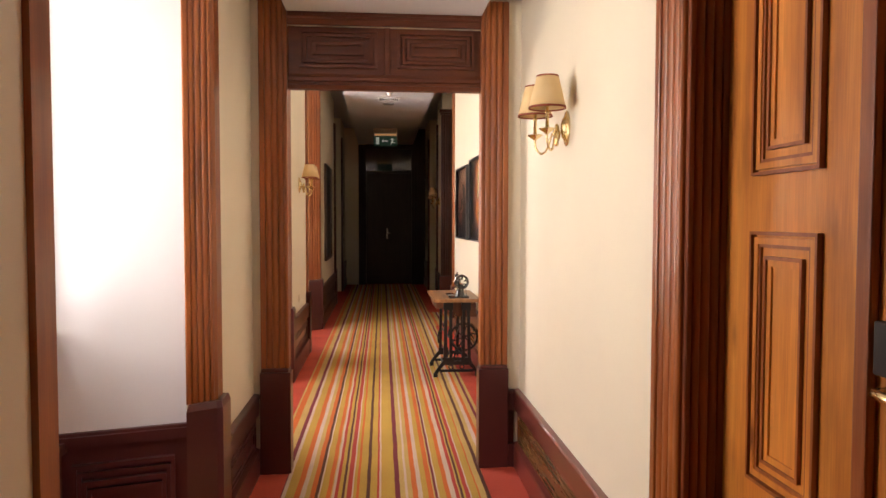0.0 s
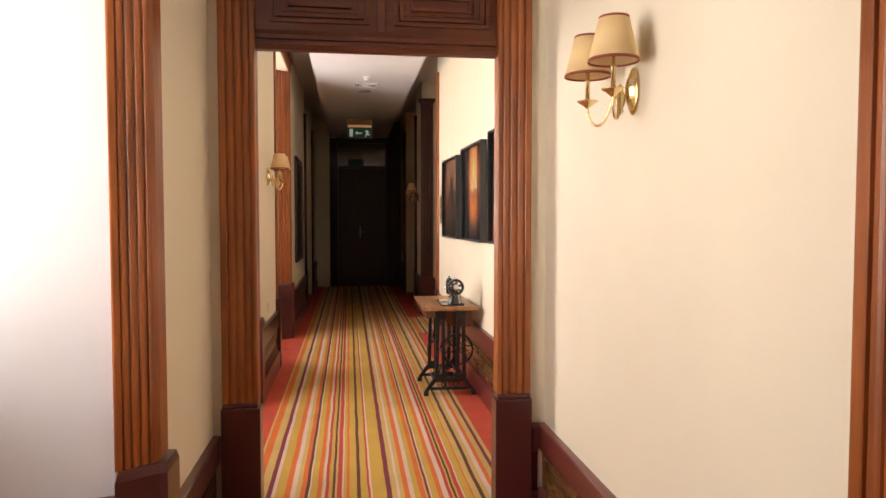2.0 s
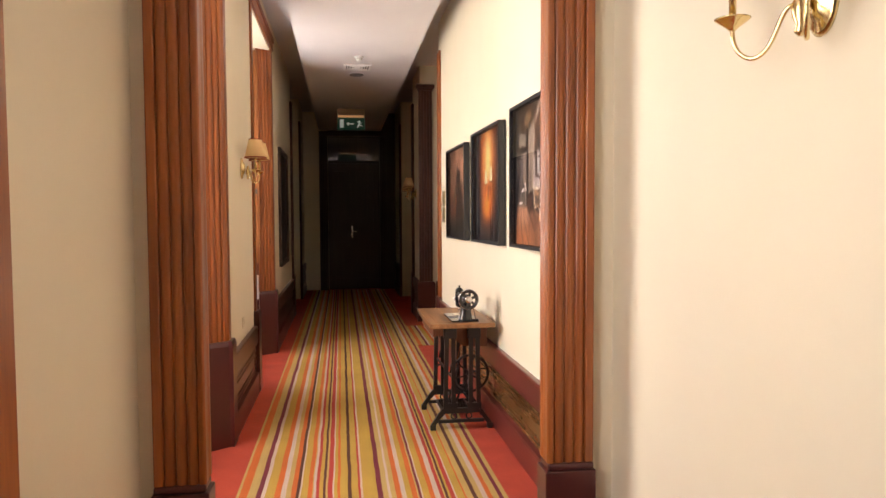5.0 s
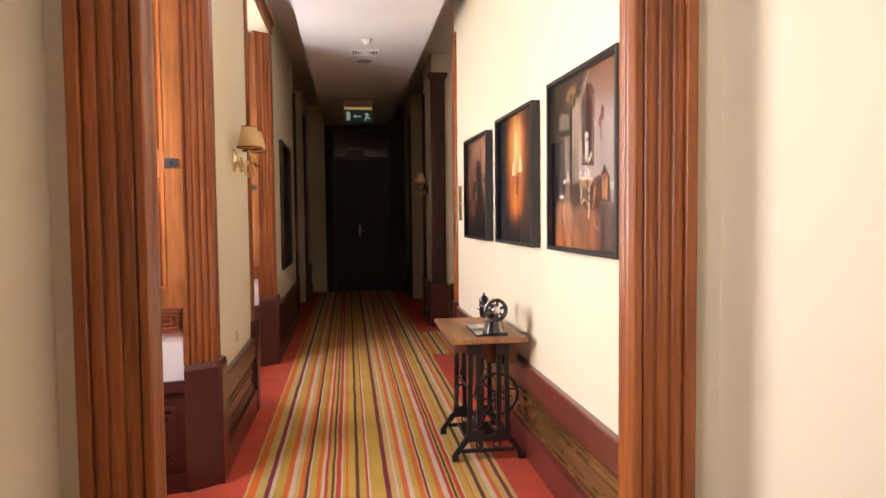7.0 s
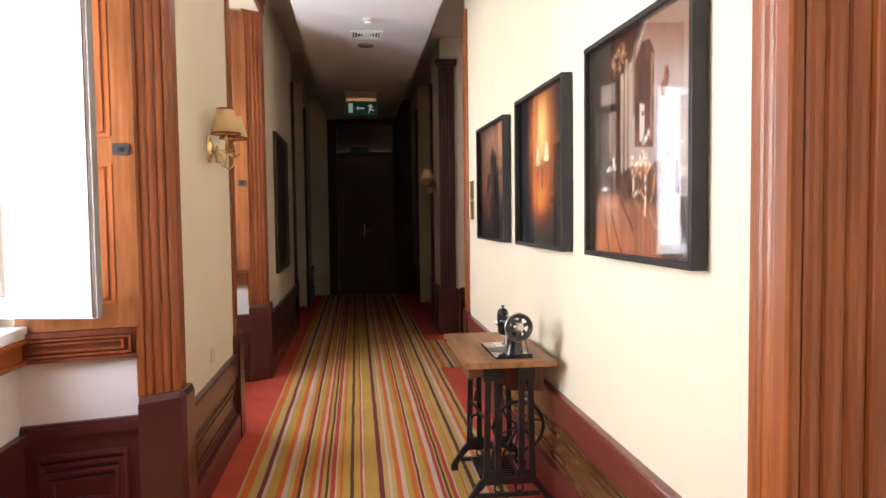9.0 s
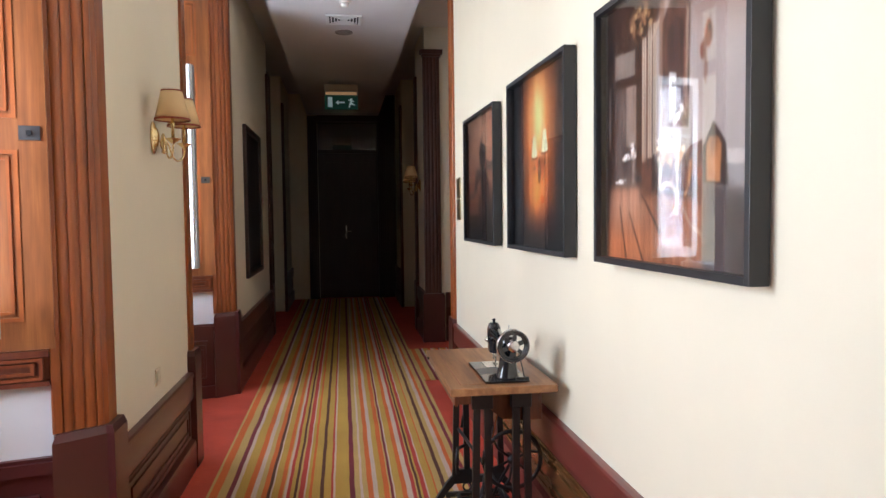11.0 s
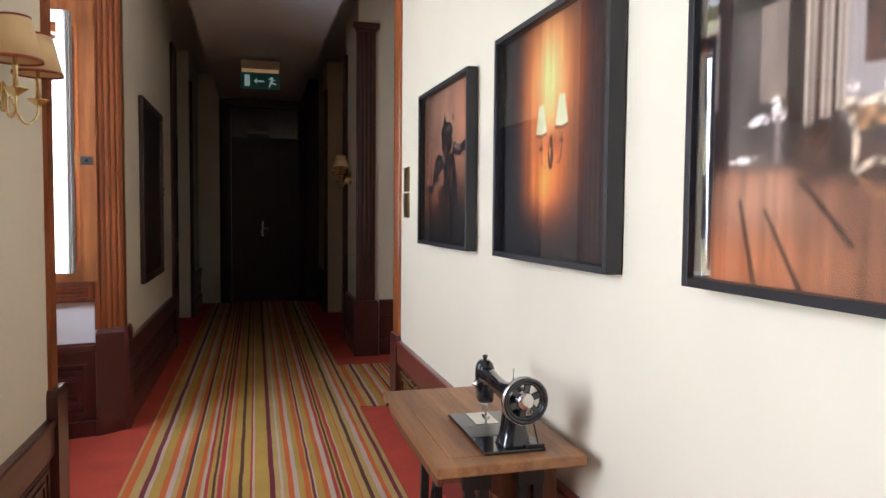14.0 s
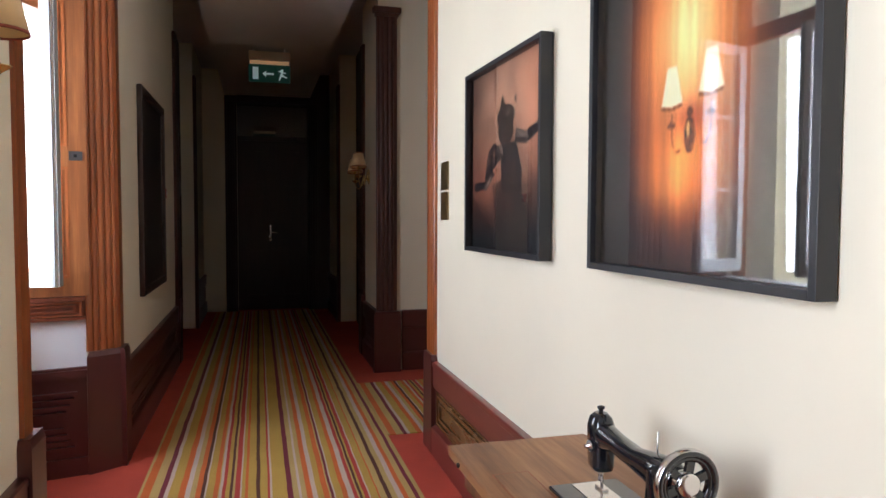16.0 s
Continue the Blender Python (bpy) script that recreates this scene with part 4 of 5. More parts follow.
def sconce():
    t = thing("wall_sconce", "polished brass two-arm wall sconce with parchment shades on the cream wall", "wall lamp", "brass wall sconces")
    bm = bmesh.new()
    lathe(bm, [(0.044, 0.0), (0.046, 0.006), (0.040, 0.012), (0.030, 0.015), (0.024, 0.024), (0.012, 0.030), (0.004, 0.032)], m=Matrix.Rotation(radians(90), 3, "Y"), seg=32)
    for v in bm.verts:
        v.co.z *= 1.75
    part("backplate", bm, BRASS, t, "oval polished brass backplate")
    part("boss", lathe(bmesh.new(), [(0.004, -0.075), (0.012, -0.066), (0.008, -0.055), (0.016, -0.035), (0.018, -0.015), (0.011, 0.0), (0.008, 0.018), (0.003, 0.026)], (0.050, 0, -0.005), 16), BRASS, t)
    for s in (-1, 1):
        pts = [(0.045, 0.006 * s, -0.02), (0.060, 0.018 * s, -0.018), (0.068, 0.032 * s, -0.036), (0.075, 0.046 * s, -0.070), (0.084, 0.064 * s, -0.097),
               (0.098, 0.085 * s, -0.106), (0.113, 0.104 * s, -0.091), (0.121, 0.114 * s, -0.064), (0.122, 0.117 * s, -0.030)]
        a = part("arm", tube(bmesh.new(), smooth(pts), 0.0048, 10), BRASS, t, "curved brass arm")
        c = (0.122, 0.117 * s, 0)
        part("drip_cup", lathe(bmesh.new(), [(0.006, -0.042), (0.012, -0.036), (0.034, -0.020), (0.037, -0.017), (0.030, -0.018), (0.012, -0.026), (0.010, -0.010)], c, 20), BRASS, a)
        part("candle_tube", lathe(bmesh.new(), [(0.0075, -0.018), (0.0075, 0.045), (0.011, 0.050), (0.011, 0.056), (0.006, 0.062), (0.006, 0.085)], c, 14), BRASS, a)
        sh = part("shade", moved(shell(bmesh.new(), [(0.080, 0.070), (0.047, 0.206), (0.0455, 0.206), (0.0785, 0.070)]), *c), SHADE, t, "parchment cone shade with dark red edges")
        bm = moved(shell(bmesh.new(), [(0.0812, 0.067), (0.0800, 0.076), (0.0775, 0.076), (0.0782, 0.067)]), *c)
        part("edge_trim", bm, SHADETRIM, sh)
        bm = moved(shell(bmesh.new(), [(0.0485, 0.201), (0.0475, 0.208), (0.0445, 0.208), (0.0450, 0.201)]), *c)
        part("edge_trim", bm, SHADETRIM, sh)
    return t


sc = sconce()
sc.matrix_world = pose(0.945, 2.40, 1.905, rz=180)
copy_thing(sc, pose(-0.735, 6.50, 1.85))
copy_thing(sc, pose(1.12, 11.33, 1.83, rx=9, rz=180))

# ---- framed photographs ----


def oval(cx, cz, a, b, k=20, turn=0):
    t = radians(turn)
    return [(cx + a * math.cos(2 * math.pi * i / k) * math.cos(t) - b * math.sin(2 * math.pi * i / k) * math.sin(t),
             cz + a * math.cos(2 * math.pi * i / k) * math.sin(t) + b * math.sin(2 * math.pi * i / k) * math.cos(t)) for i in range(k)]


PW, PH = 0.862, 0.83


def flat(bm, pts, y):
    bm.faces.new([bm.verts.new((p[0], y, p[1])) for p in pts])
    return bm


def print_material():
    """Photographic paper: the printed tones with a little grain."""
    m, n, l, b = material("photographic_print", 0.5)
    tone = n.new("ShaderNodeVertexColor")
    tone.layer_name = "print_tone"
    w = noise_tex(n, l, coords(n, l), 160, 3)
    l.new(mix(n, l, tone.outputs["Color"], ramp(n, l, w, [(0.3, (0.90, 0.90, 0.90)), (0.7, (1.08, 1.08, 1.08))]), 1.0, "MULTIPLY"), b.inputs["Base Color"])
    return m


PRINTPAPER = print_material()
NX, NZ = 281, 249
GX, GZ = np.meshgrid(np.linspace(0.02, 0.91, NX), np.linspace(0.02, PH - 0.02, NZ), indexing="ij")


def blur(m, k):
    """Softens an array by k cells, three times over beyond the sharpest."""
    for _ in range(3 if k > 1 else 1):
        for ax in (0, 1):
            m = sum(np.roll(np.pad(m, k, mode="edge"), o, ax) for o in range(-k, k + 1))[k:-k, k:-k] / (2 * k + 1)
    return m


def cloud(seed, kx, kz):
    """Blotchy values about 0, drawn out along x and z by kx and kz cells."""
    r = np.random.RandomState(seed).rand(NX, NZ)
    for _ in range(2):
        r = sum(np.roll(r, o, 0) for o in range(-kx, kx + 1)) / (2 * kx + 1)
        r = sum(np.roll(r, o, 1) for o in range(-kz, kz + 1)) / (2 * kz + 1)
    return (r - r.mean()) / (r.std() + 1e-6)


def inside(pts):
    hit = np.zeros(GX.shape, bool)
    for (x0, z0), (x1, z1) in zip(pts, pts[1:] + pts[:1]):
        if z0 != z1:
            hit ^= ((z0 > GZ) != (z1 > GZ)) & (GX < (x1 - x0) * (GZ - z0) / (z1 - z0) + x0)
    return hit.astype(float)


def inked(img, pts, tone, soft=1, strength=1.0, grain=None):
    """Prints one soft-edged patch of tone."""
    m = (blur(inside(pts), soft) * strength)[..., None]
    t = np.array(tone)[None, None, :] * (1 if grain is None else np.clip(1 + grain, 0.2, 2)[..., None])
    return img * (1 - m) + t * m


def glow(cx, cz, a, b, power=2.0):
    return np.exp(-(np.hypot((GX - cx) / a, (GZ - cz) / b) ** power))[..., None]


def photograph(y_far, z, label, img):
    t = thing("framed_photograph", label, "framed photograph", "row of framed photographs")
    f, d = 0.020, 0.050
    for r in ((0, f, 0, d, 0, PH), (PW - f, PW, 0, d, 0, PH), (f, PW - f, 0, d, 0, f), (f, PW - f, 0, d, PH - f, PH)):
        part("frame_bar", boxes(r, bevel=0.0015), BLACKFRAME, t, "deep black box frame")
    yp = 0.036
    part("backing", boxes((f, PW - f, yp + 0.0005, d - 0.003, f, PH - f)), BLACKFRAME, t)
    part("hanging_batten", boxes((0.10, 0.45, d - 0.003, 0.070, 0.60, 0.68)), BLACKFRAME, t)
    img = 1.40 * np.clip(img, 0, 1) ** 1.42
    sheet = part("print", bmesh.new(), PRINTPAPER, t, "printed photographic sheet")
    me = sheet.data
    k = np.arange(NX * NZ).reshape(NX, NZ)
    quads = np.stack([k[:-1, :-1], k[1:, :-1], k[1:, 1:], k[:-1, 1:]], -1).reshape(-1, 4)
    me.from_pydata(np.stack([0.02 + (GX - 0.02) * (PW - 0.04) / 0.89, np.full(GX.shape, yp), GZ], -1).reshape(-1, 3).tolist(), [], quads.tolist())
    layer = me.color_attributes.new("print_tone", "FLOAT_COLOR", "POINT")
    layer.data.foreach_set("color", np.concatenate([np.clip(img, 0.004, 0.9), np.ones((NX, NZ, 1))], -1).astype(np.float32).ravel())
    g = part("pane", boxes((f, PW - f, 0.009, 0.011, f, PH - f)), PICGLASS, t, "clear picture glass")
    g.visible_shadow = False
    t.matrix_world = pose(1.012, y_far, z, rz=-88.55)
    return t


def paper(tone):
    return np.ones((NX, NZ, 3)) * np.array(tone)


# bronze figure as plain shapes
img = paper((0.050, 0.028, 0.020)) + glow(0.52, 0.66, 0.50, 0.34) * np.array((0.42, 0.27, 0.19)) + glow(0.85, 0.62, 0.20, 0.40) * np.array((0.20, 0.08, 0.04)) + glow(0.22, 0.28, 0.28, 0.20) * np.array((0.22, 0.085, 0.050))
img *= (np.clip((GZ - 0.01) / 0.34, 0.10, 1) * (1 + 0.08 * cloud(3, 14, 14)))[..., None]
img = inked(img, [(0.10, 0.52), (0.16, 0.56), (0.20, 0.52), (0.17, 0.45), (0.11, 0.46)], (0.30, 0.16, 0.10), 5, 0.7)
ink, ink2, ink3 = (0.034, 0.020, 0.016), (0.17, 0.105, 0.080), (0.46, 0.36, 0.30)
for pts, deep in (([(0.40, 0.47), (0.60, 0.47), (0.66, 0.36), (0.665, 0.29), (0.62, 0.26), (0.43, 0.27), (0.42, 0.36)], 1.0), ([(0.44, 0.29), (0.66, 0.28), (0.72, 0.14), (0.76, 0.02), (0.50, 0.02), (0.48, 0.15)], 0.85),
                  ([(0.30, 0.30), (0.42, 0.32), (0.47, 0.15), (0.50, 0.02), (0.42, 0.02), (0.36, 0.15)], 0.6), (oval(0.475, 0.585, 0.110, 0.050), 1.0), (oval(0.475, 0.525, 0.095, 0.060), 1.0), ([(0.40, 0.62), (0.43, 0.685), (0.47, 0.63)], 1.0),
                  ([(0.57, 0.645), (0.595, 0.665), (0.60, 0.62)], 1.0), ([(0.58, 0.47), (0.70, 0.45), (0.80, 0.475), (0.90, 0.515), (0.90, 0.55), (0.80, 0.52), (0.70, 0.50), (0.60, 0.525)], 1.0), (oval(0.905, 0.53, 0.045, 0.030), 1.0),
                  ([(0.20, 0.33), (0.25, 0.45), (0.32, 0.485), (0.42, 0.46), (0.40, 0.40), (0.31, 0.37), (0.24, 0.31)], 1.0), ([(0.30, 0.37), (0.34, 0.35), (0.22, 0.28), (0.12, 0.285), (0.12, 0.32), (0.21, 0.32)], 1.0), (oval(0.10, 0.30, 0.055, 0.022), 1.0)):
    img = inked(img, pts, ink, 1, deep, 0.35 * cloud(31, 3, 3))
for pts, tone in ((oval(0.52, 0.605, 0.055, 0.012, turn=8), ink3), (oval(0.44, 0.590, 0.050, 0.006, turn=14), ink2), (oval(0.505, 0.535, 0.040, 0.010), ink2), (oval(0.455, 0.500, 0.018, 0.028), ink2), (oval(0.42, 0.445, 0.022, 0.020), ink3), (oval(0.66, 0.495, 0.065, 0.010, turn=-12), ink3),
                  (oval(0.86, 0.525, 0.030, 0.010, turn=24), ink2), (oval(0.33, 0.43, 0.020, 0.040, turn=-10), ink2), (oval(0.26, 0.42, 0.016, 0.040, turn=-12), ink2), (oval(0.25, 0.315, 0.055, 0.009, turn=26), ink3), (oval(0.50, 0.40, 0.014, 0.050, turn=6), ink2), (oval(0.57, 0.36, 0.020, 0.055, turn=-10), ink2), (oval(0.52, 0.20, 0.016, 0.07, turn=8), ink2)):
    img = inked(img, pts, tone, 2, 0.75, 0.3 * cloud(32, 2, 2))
photograph(7.72, 1.277, "black-framed sepia photograph of a small bronze figure", img)


def lamp_arm(x, z, s):
    """A thin printed arm from the back plate up to a shade."""
    line = [(x, z + 0.075), (x - 0.001 * s, z + 0.02), (x + 0.006 * s, z - 0.012), (x + 0.022 * s, z - 0.026), (x + 0.040 * s, z - 0.020)]
    return line + [(px + 0.007, pz - 0.007) for px, pz in line[::-1]]


img = paper((0.014, 0.009, 0.010)) + glow(0.45, 0.58, 0.27, 0.34, 3.0) * np.array((0.50, 0.145, 0.018)) + glow(0.45, 0.60, 0.17, 0.25, 2.4) * np.array((0.42, 0.30, 0.12)) + glow(0.46, 0.62, 0.10, 0.16) * np.array((0.16, 0.28, 0.22))
img += glow(0.44, 0.27, 0.19, 0.13, 2.6) * np.array((0.46, 0.17, 0.030)) + glow(0.40, 0.25, 0.08, 0.09) * np.array((0.20, 0.13, 0.05)) - glow(0.47, 0.40, 0.07, 0.045) * np.array((0.36, 0.24, 0.08))
img += glow(0.45, 0.10, 0.24, 0.13) * np.array((0.12, 0.030, 0.010))
img *= (np.clip(1 + 0.09 * cloud(5, 2, 60), 0.6, 1.4) * np.clip((GZ + 0.02) / 0.24, 0.12, 1) * np.clip((0.90 - GX) / 0.22, 0.12, 1) * np.clip((GX - 0.04) / 0.20, 0.12, 1))[..., None]
for pts in (oval(0.470, 0.355, 0.024, 0.045), lamp_arm(0.390, 0.345, 1), lamp_arm(0.552, 0.360, -1), oval(0.390, 0.385, 0.020, 0.008), oval(0.552, 0.400, 0.020, 0.008), oval(0.470, 0.41, 0.012, 0.014)):
    img = inked(img, pts, (0.20, 0.075, 0.018), 1, 1.0, 0.4 * cloud(8, 2, 2))
img = inked(img, oval(0.464, 0.37, 0.006, 0.020), (0.75, 0.48, 0.20), 1)
for pts in ([(0.344, 0.437), (0.390, 0.430), (0.438, 0.437), (0.411, 0.530), (0.369, 0.530)], [(0.504, 0.452), (0.552, 0.445), (0.601, 0.452), (0.573, 0.548), (0.531, 0.548)]):
    img = inked(img, pts, (0.88, 0.74, 0.52), 1)
    img = inked(img, [pts[0], pts[1], pts[2], (pts[2][0], pts[2][1] - 0.008), (pts[1][0], pts[1][1] - 0.008), (pts[0][0], pts[0][1] - 0.008)], (0.22, 0.08, 0.02), 1)
photograph(6.44, 1.284, "black-framed photograph of a glowing wall lamp", img)

# old salon: dim doorway, pale hangings, wall with a tall mirror, gilt table, chair, boards
dim, wall_tone, cream = (0.050, 0.042, 0.040), (0.56, 0.50, 0.475), (0.74, 0.64, 0.54)
img = paper(dim) * (1 + 0.15 * cloud(2, 8, 30)[..., None])
img = inked(img, [(0.298, 0.22), (0.93, 0.14), (0.93, 0.83), (0.298, 0.83)], (0.20, 0.115, 0.080), 2, 1.0, 0.20 * cloud(4, 6, 40))
img = inked(img, [(0.395, 0.27), (0.93, 0.18), (0.93, 0.83), (0.52, 0.83), (0.395, 0.70)], wall_tone, 2, 1.0, 0.04 * cloud(6, 9, 30))
img = inked(img, [(0.50, 0.72), (0.93, 0.62), (0.93, 0.83), (0.46, 0.83)], (0.36, 0.20, 0.135), 16, 0.9)
img = inked(img, [(0.115, 0.67), (0.36, 0.65), (0.52, 0.83), (0.115, 0.83)], (0.090, 0.052, 0.040), 5, 0.9)
# doorway with its overlight
img = inked(img, [(0.095, 0.24), (0.268, 0.24), (0.268, 0.58), (0.095, 0.58)], (0.16, 0.135, 0.125), 2, 0.9, 0.25 * cloud(12, 5, 12))
img = inked(img, [(0.10, 0.585), (0.255, 0.577), (0.255, 0.655), (0.10, 0.664)], (0.36, 0.31, 0.27), 1, 0.95, 0.1 * cloud(13, 9, 9))
img = inked(img, [(0.19, 0.37), (0.262, 0.37), (0.262, 0.555), (0.19, 0.56)], (0.42, 0.34, 0.29), 1, 0.9, 0.15 * cloud(14, 4, 12))
img = inked(img, [(0.090, 0.555), (0.27, 0.548), (0.27, 0.578), (0.090, 0.583)], (0.030, 0.022, 0.020), 1)
img = inked(img, [(0.050, 0.37), (0.062, 0.37), (0.062, 0.57), (0.050, 0.57)], (0.40, 0.35, 0.32), 1, 0.8)
img = inked(img, [(0.266, 0.22), (0.302, 0.22), (0.302, 0.70), (0.266, 0.70)], (0.048, 0.028, 0.024), 1)
# hangings and pilaster strips
for x0, x1, z0, z1 in ((0.308, 0.334, 0.312, 0.675), (0.345, 0.371, 0.320, 0.72), (0.381, 0.402, 0.330, 0.70)):
    img = inked(img, [(x0, z0), (x1, z0), (x1, z1), (x0, z1)], cream, 1, 0.95, 0.12 * cloud(int(x0 * 900), 3, 30))
    img = inked(img, [((x0 + x1) / 2 - 0.003, z0), ((x0 + x1) / 2 + 0.003, z0), ((x0 + x1) / 2 + 0.003, z1), ((x0 + x1) / 2 - 0.003, z1)], (0.30, 0.22, 0.17), 1, 0.8)
# chandelier and cornice line
img = inked(img, oval(0.30, 0.73, 0.085, 0.055), (0.26, 0.16, 0.09), 3, 0.8, 0.9 * cloud(9, 2, 2))
for cx, cz in ((0.23, 0.72), (0.26, 0.75), (0.30, 0.70), (0.33, 0.745), (0.36, 0.71), (0.29, 0.765)):
    img = inked(img, oval(cx, cz, 0.010, 0.010), (0.62, 0.44, 0.26), 1, 0.9)
img = inked(img, [(0.362, 0.655), (0.374, 0.655), (0.548, 0.81), (0.530, 0.81)], (0.66, 0.54, 0.44), 1, 0.9)
img = inked(img, [(0.42, 0.74), (0.45, 0.77), (0.45, 0.52), (0.42, 0.50)], (0.34, 0.22, 0.16), 1, 0.8)
# mirror
img = inked(img, [(0.439, 0.40), (0.590, 0.385), (0.598, 0.70), (0.56, 0.745), (0.50, 0.75), (0.439, 0.69)], (0.20, 0.105, 0.078), 1, 1.0, 0.25 * cloud(16, 3, 9))
img = inked(img, [(0.470, 0.42), (0.556, 0.41), (0.562, 0.66), (0.52, 0.69), (0.470, 0.65)], (0.115, 0.080, 0.078), 1, 0.95, 0.2 * cloud(17, 5, 20))
img = inked(img, [(0.479, 0.415), (0.520, 0.410), (0.520, 0.535), (0.479, 0.545)], (0.82, 0.78, 0.74), 1, 0.95)
img = inked(img, [(0.496, 0.50), (0.524, 0.50), (0.524, 0.51), (0.496, 0.515)], (0.2, 0.16, 0.14), 1, 0.9)
img = inked(img, [(0.566, 0.41), (0.582, 0.41), (0.590, 0.69), (0.574, 0.70)], (0.48, 0.34, 0.27), 1, 0.8)
# floor with boards
img = inked(img, [(0.06, 0.245), (0.30, 0.238), (0.93, 0.16), (0.93, 0.02), (0.02, 0.02)], (0.36, 0.185, 0.115), 2, 1.0, 0.16 * cloud(14, 2, 40))
img += glow(0.20, 0.19, 0.14, 0.07) * np.array((0.30, 0.22, 0.17)) + glow(0.14, 0.05, 0.16, 0.07) * np.array((0.26, 0.09, 0.02)) + glow(0.36, 0.06, 0.20, 0.06) * np.array((0.14, 0.07, 0.03))
for x0, z0, x1, z1 in ((0.140, 0.185, 0.189, 0.02), (0.213, 0.165, 0.312, 0.02), (0.33, 0.20, 0.43, 0.10), (0.30, 0.22, 0.40, 0.13)):
    img = inked(img, [(x0 - 0.004, z0), (x0 + 0.004, z0), (x1 + 0.008, z1), (x1 - 0.008, z1)], (0.10, 0.045, 0.028), 1, 0.85)
img = inked(img, [(0.30, 0.20), (0.42, 0.215), (0.66, 0.19), (0.67, 0.27), (0.40, 0.32), (0.30, 0.31)], (0.105, 0.055, 0.042), 3, 0.85, 0.4 * cloud(15, 4, 4))
# chair of dark red wood behind the gilt table
img = inked(img, [(0.545, 0.30), (0.60, 0.335), (0.665, 0.345), (0.665, 0.20), (0.645, 0.165), (0.62, 0.23), (0.56, 0.23)], (0.20, 0.088, 0.058), 1, 0.95, 0.3 * cloud(23, 3, 5))
img = inked(img, [(0.560, 0.170), (0.60, 0.125), (0.665, 0.100), (0.668, 0.108), (0.606, 0.135), (0.566, 0.178)], (0.56, 0.42, 0.32), 1, 0.9)
gilt, pale = (0.50, 0.30, 0.155), (0.76, 0.64, 0.50)
for pts, tone in (([(0.392, 0.352), (0.572, 0.338), (0.572, 0.322), (0.392, 0.334)], pale), ([(0.400, 0.334), (0.566, 0.322), (0.54, 0.285), (0.49, 0.30), (0.43, 0.292)], gilt), ([(0.405, 0.325), (0.424, 0.322), (0.436, 0.27), (0.428, 0.225), (0.416, 0.225), (0.420, 0.27)], pale),
                  ([(0.520, 0.318), (0.536, 0.316), (0.540, 0.24), (0.532, 0.155), (0.520, 0.155), (0.524, 0.24)], pale), ([(0.424, 0.232), (0.47, 0.252), (0.525, 0.225), (0.525, 0.212), (0.47, 0.238), (0.424, 0.218)], pale), ([(0.424, 0.222), (0.53, 0.170), (0.53, 0.158), (0.424, 0.208)], gilt),
                  ([(0.596, 0.30), (0.612, 0.30), (0.60, 0.24), (0.575, 0.20), (0.566, 0.21), (0.588, 0.25)], gilt), ([(0.484, 0.30), (0.500, 0.30), (0.504, 0.22), (0.492, 0.20)], gilt)):
    img = inked(img, pts, tone, 1, 0.85, 0.4 * cloud(18, 2, 2))
for cx, cz, a0, b0 in ((0.541, 0.430, 0.026, 0.022), (0.515, 0.412, 0.018, 0.012), (0.500, 0.362, 0.022, 0.020), (0.535, 0.358, 0.016, 0.014), (0.415, 0.365, 0.014, 0.012), (0.190, 0.335, 0.034, 0.012), (0.245, 0.345, 0.022, 0.020), (0.225, 0.37, 0.022, 0.006), (0.150, 0.262, 0.05, 0.007)):
    img = inked(img, oval(cx, cz, a0, b0), (0.66, 0.60, 0.56), 1, 0.9, 0.5 * cloud(19, 2, 2))
img = inked(img, [(0.236, 0.25), (0.250, 0.25), (0.250, 0.34), (0.236, 0.34)], (0.44, 0.36, 0.32), 1, 0.8)
# wall sconce, chair with a pointed back, dado
img = inked(img, oval(0.690, 0.600, 0.020, 0.034), (0.32, 0.135, 0.085), 1, 0.95, 0.4 * cloud(20, 2, 2))
img = inked(img, oval(0.664, 0.565, 0.016, 0.026), (0.30, 0.13, 0.085), 1, 0.9)
img = inked(img, oval(0.676, 0.520, 0.010, 0.040), (0.38, 0.24, 0.18), 1, 0.8)
for x in (0.70, 0.745, 0.78):
    img = inked(img, [(x, 0.66), (x + 0.008, 0.66), (x + 0.008, 0.80), (x, 0.80)], (0.46, 0.32, 0.25), 2, 0.7)
img = inked(img, [(0.760, 0.20), (0.93, 0.19), (0.93, 0.300), (0.760, 0.312)], (0.46, 0.43, 0.43), 1, 0.95)
img = inked(img, [(0.760, 0.278), (0.93, 0.266), (0.93, 0.300), (0.760, 0.312)], (0.72, 0.67, 0.64), 1, 0.95)
img = inked(img, [(0.66, 0.02), (0.93, 0.02), (0.93, 0.205), (0.80, 0.222), (0.67, 0.245)], (0.150, 0.130, 0.130), 3, 1.0, 0.15 * cloud(21, 6, 12))
img = inked(img, [(0.664, 0.325), (0.690, 0.355), (0.716, 0.385), (0.745, 0.355), (0.775, 0.325), (0.785, 0.225), (0.664, 0.235)], (0.058, 0.036, 0.032), 1)
img = inked(img, [(0.682, 0.240), (0.750, 0.235), (0.752, 0.325), (0.738, 0.345), (0.698, 0.347), (0.682, 0.325)], (0.56, 0.30, 0.145), 1, 1.0, 0.15 * cloud(22, 4, 6))
img = inked(img, [(0.0, 0.0), (0.045, 0.0), (0.045, 0.83), (0.0, 0.83)], (0.034, 0.033, 0.037), 4)
img = 0.74 * img
photograph(5.205, 1.294, "black-framed photograph of an old salon with floorboards and a gilt table", img)

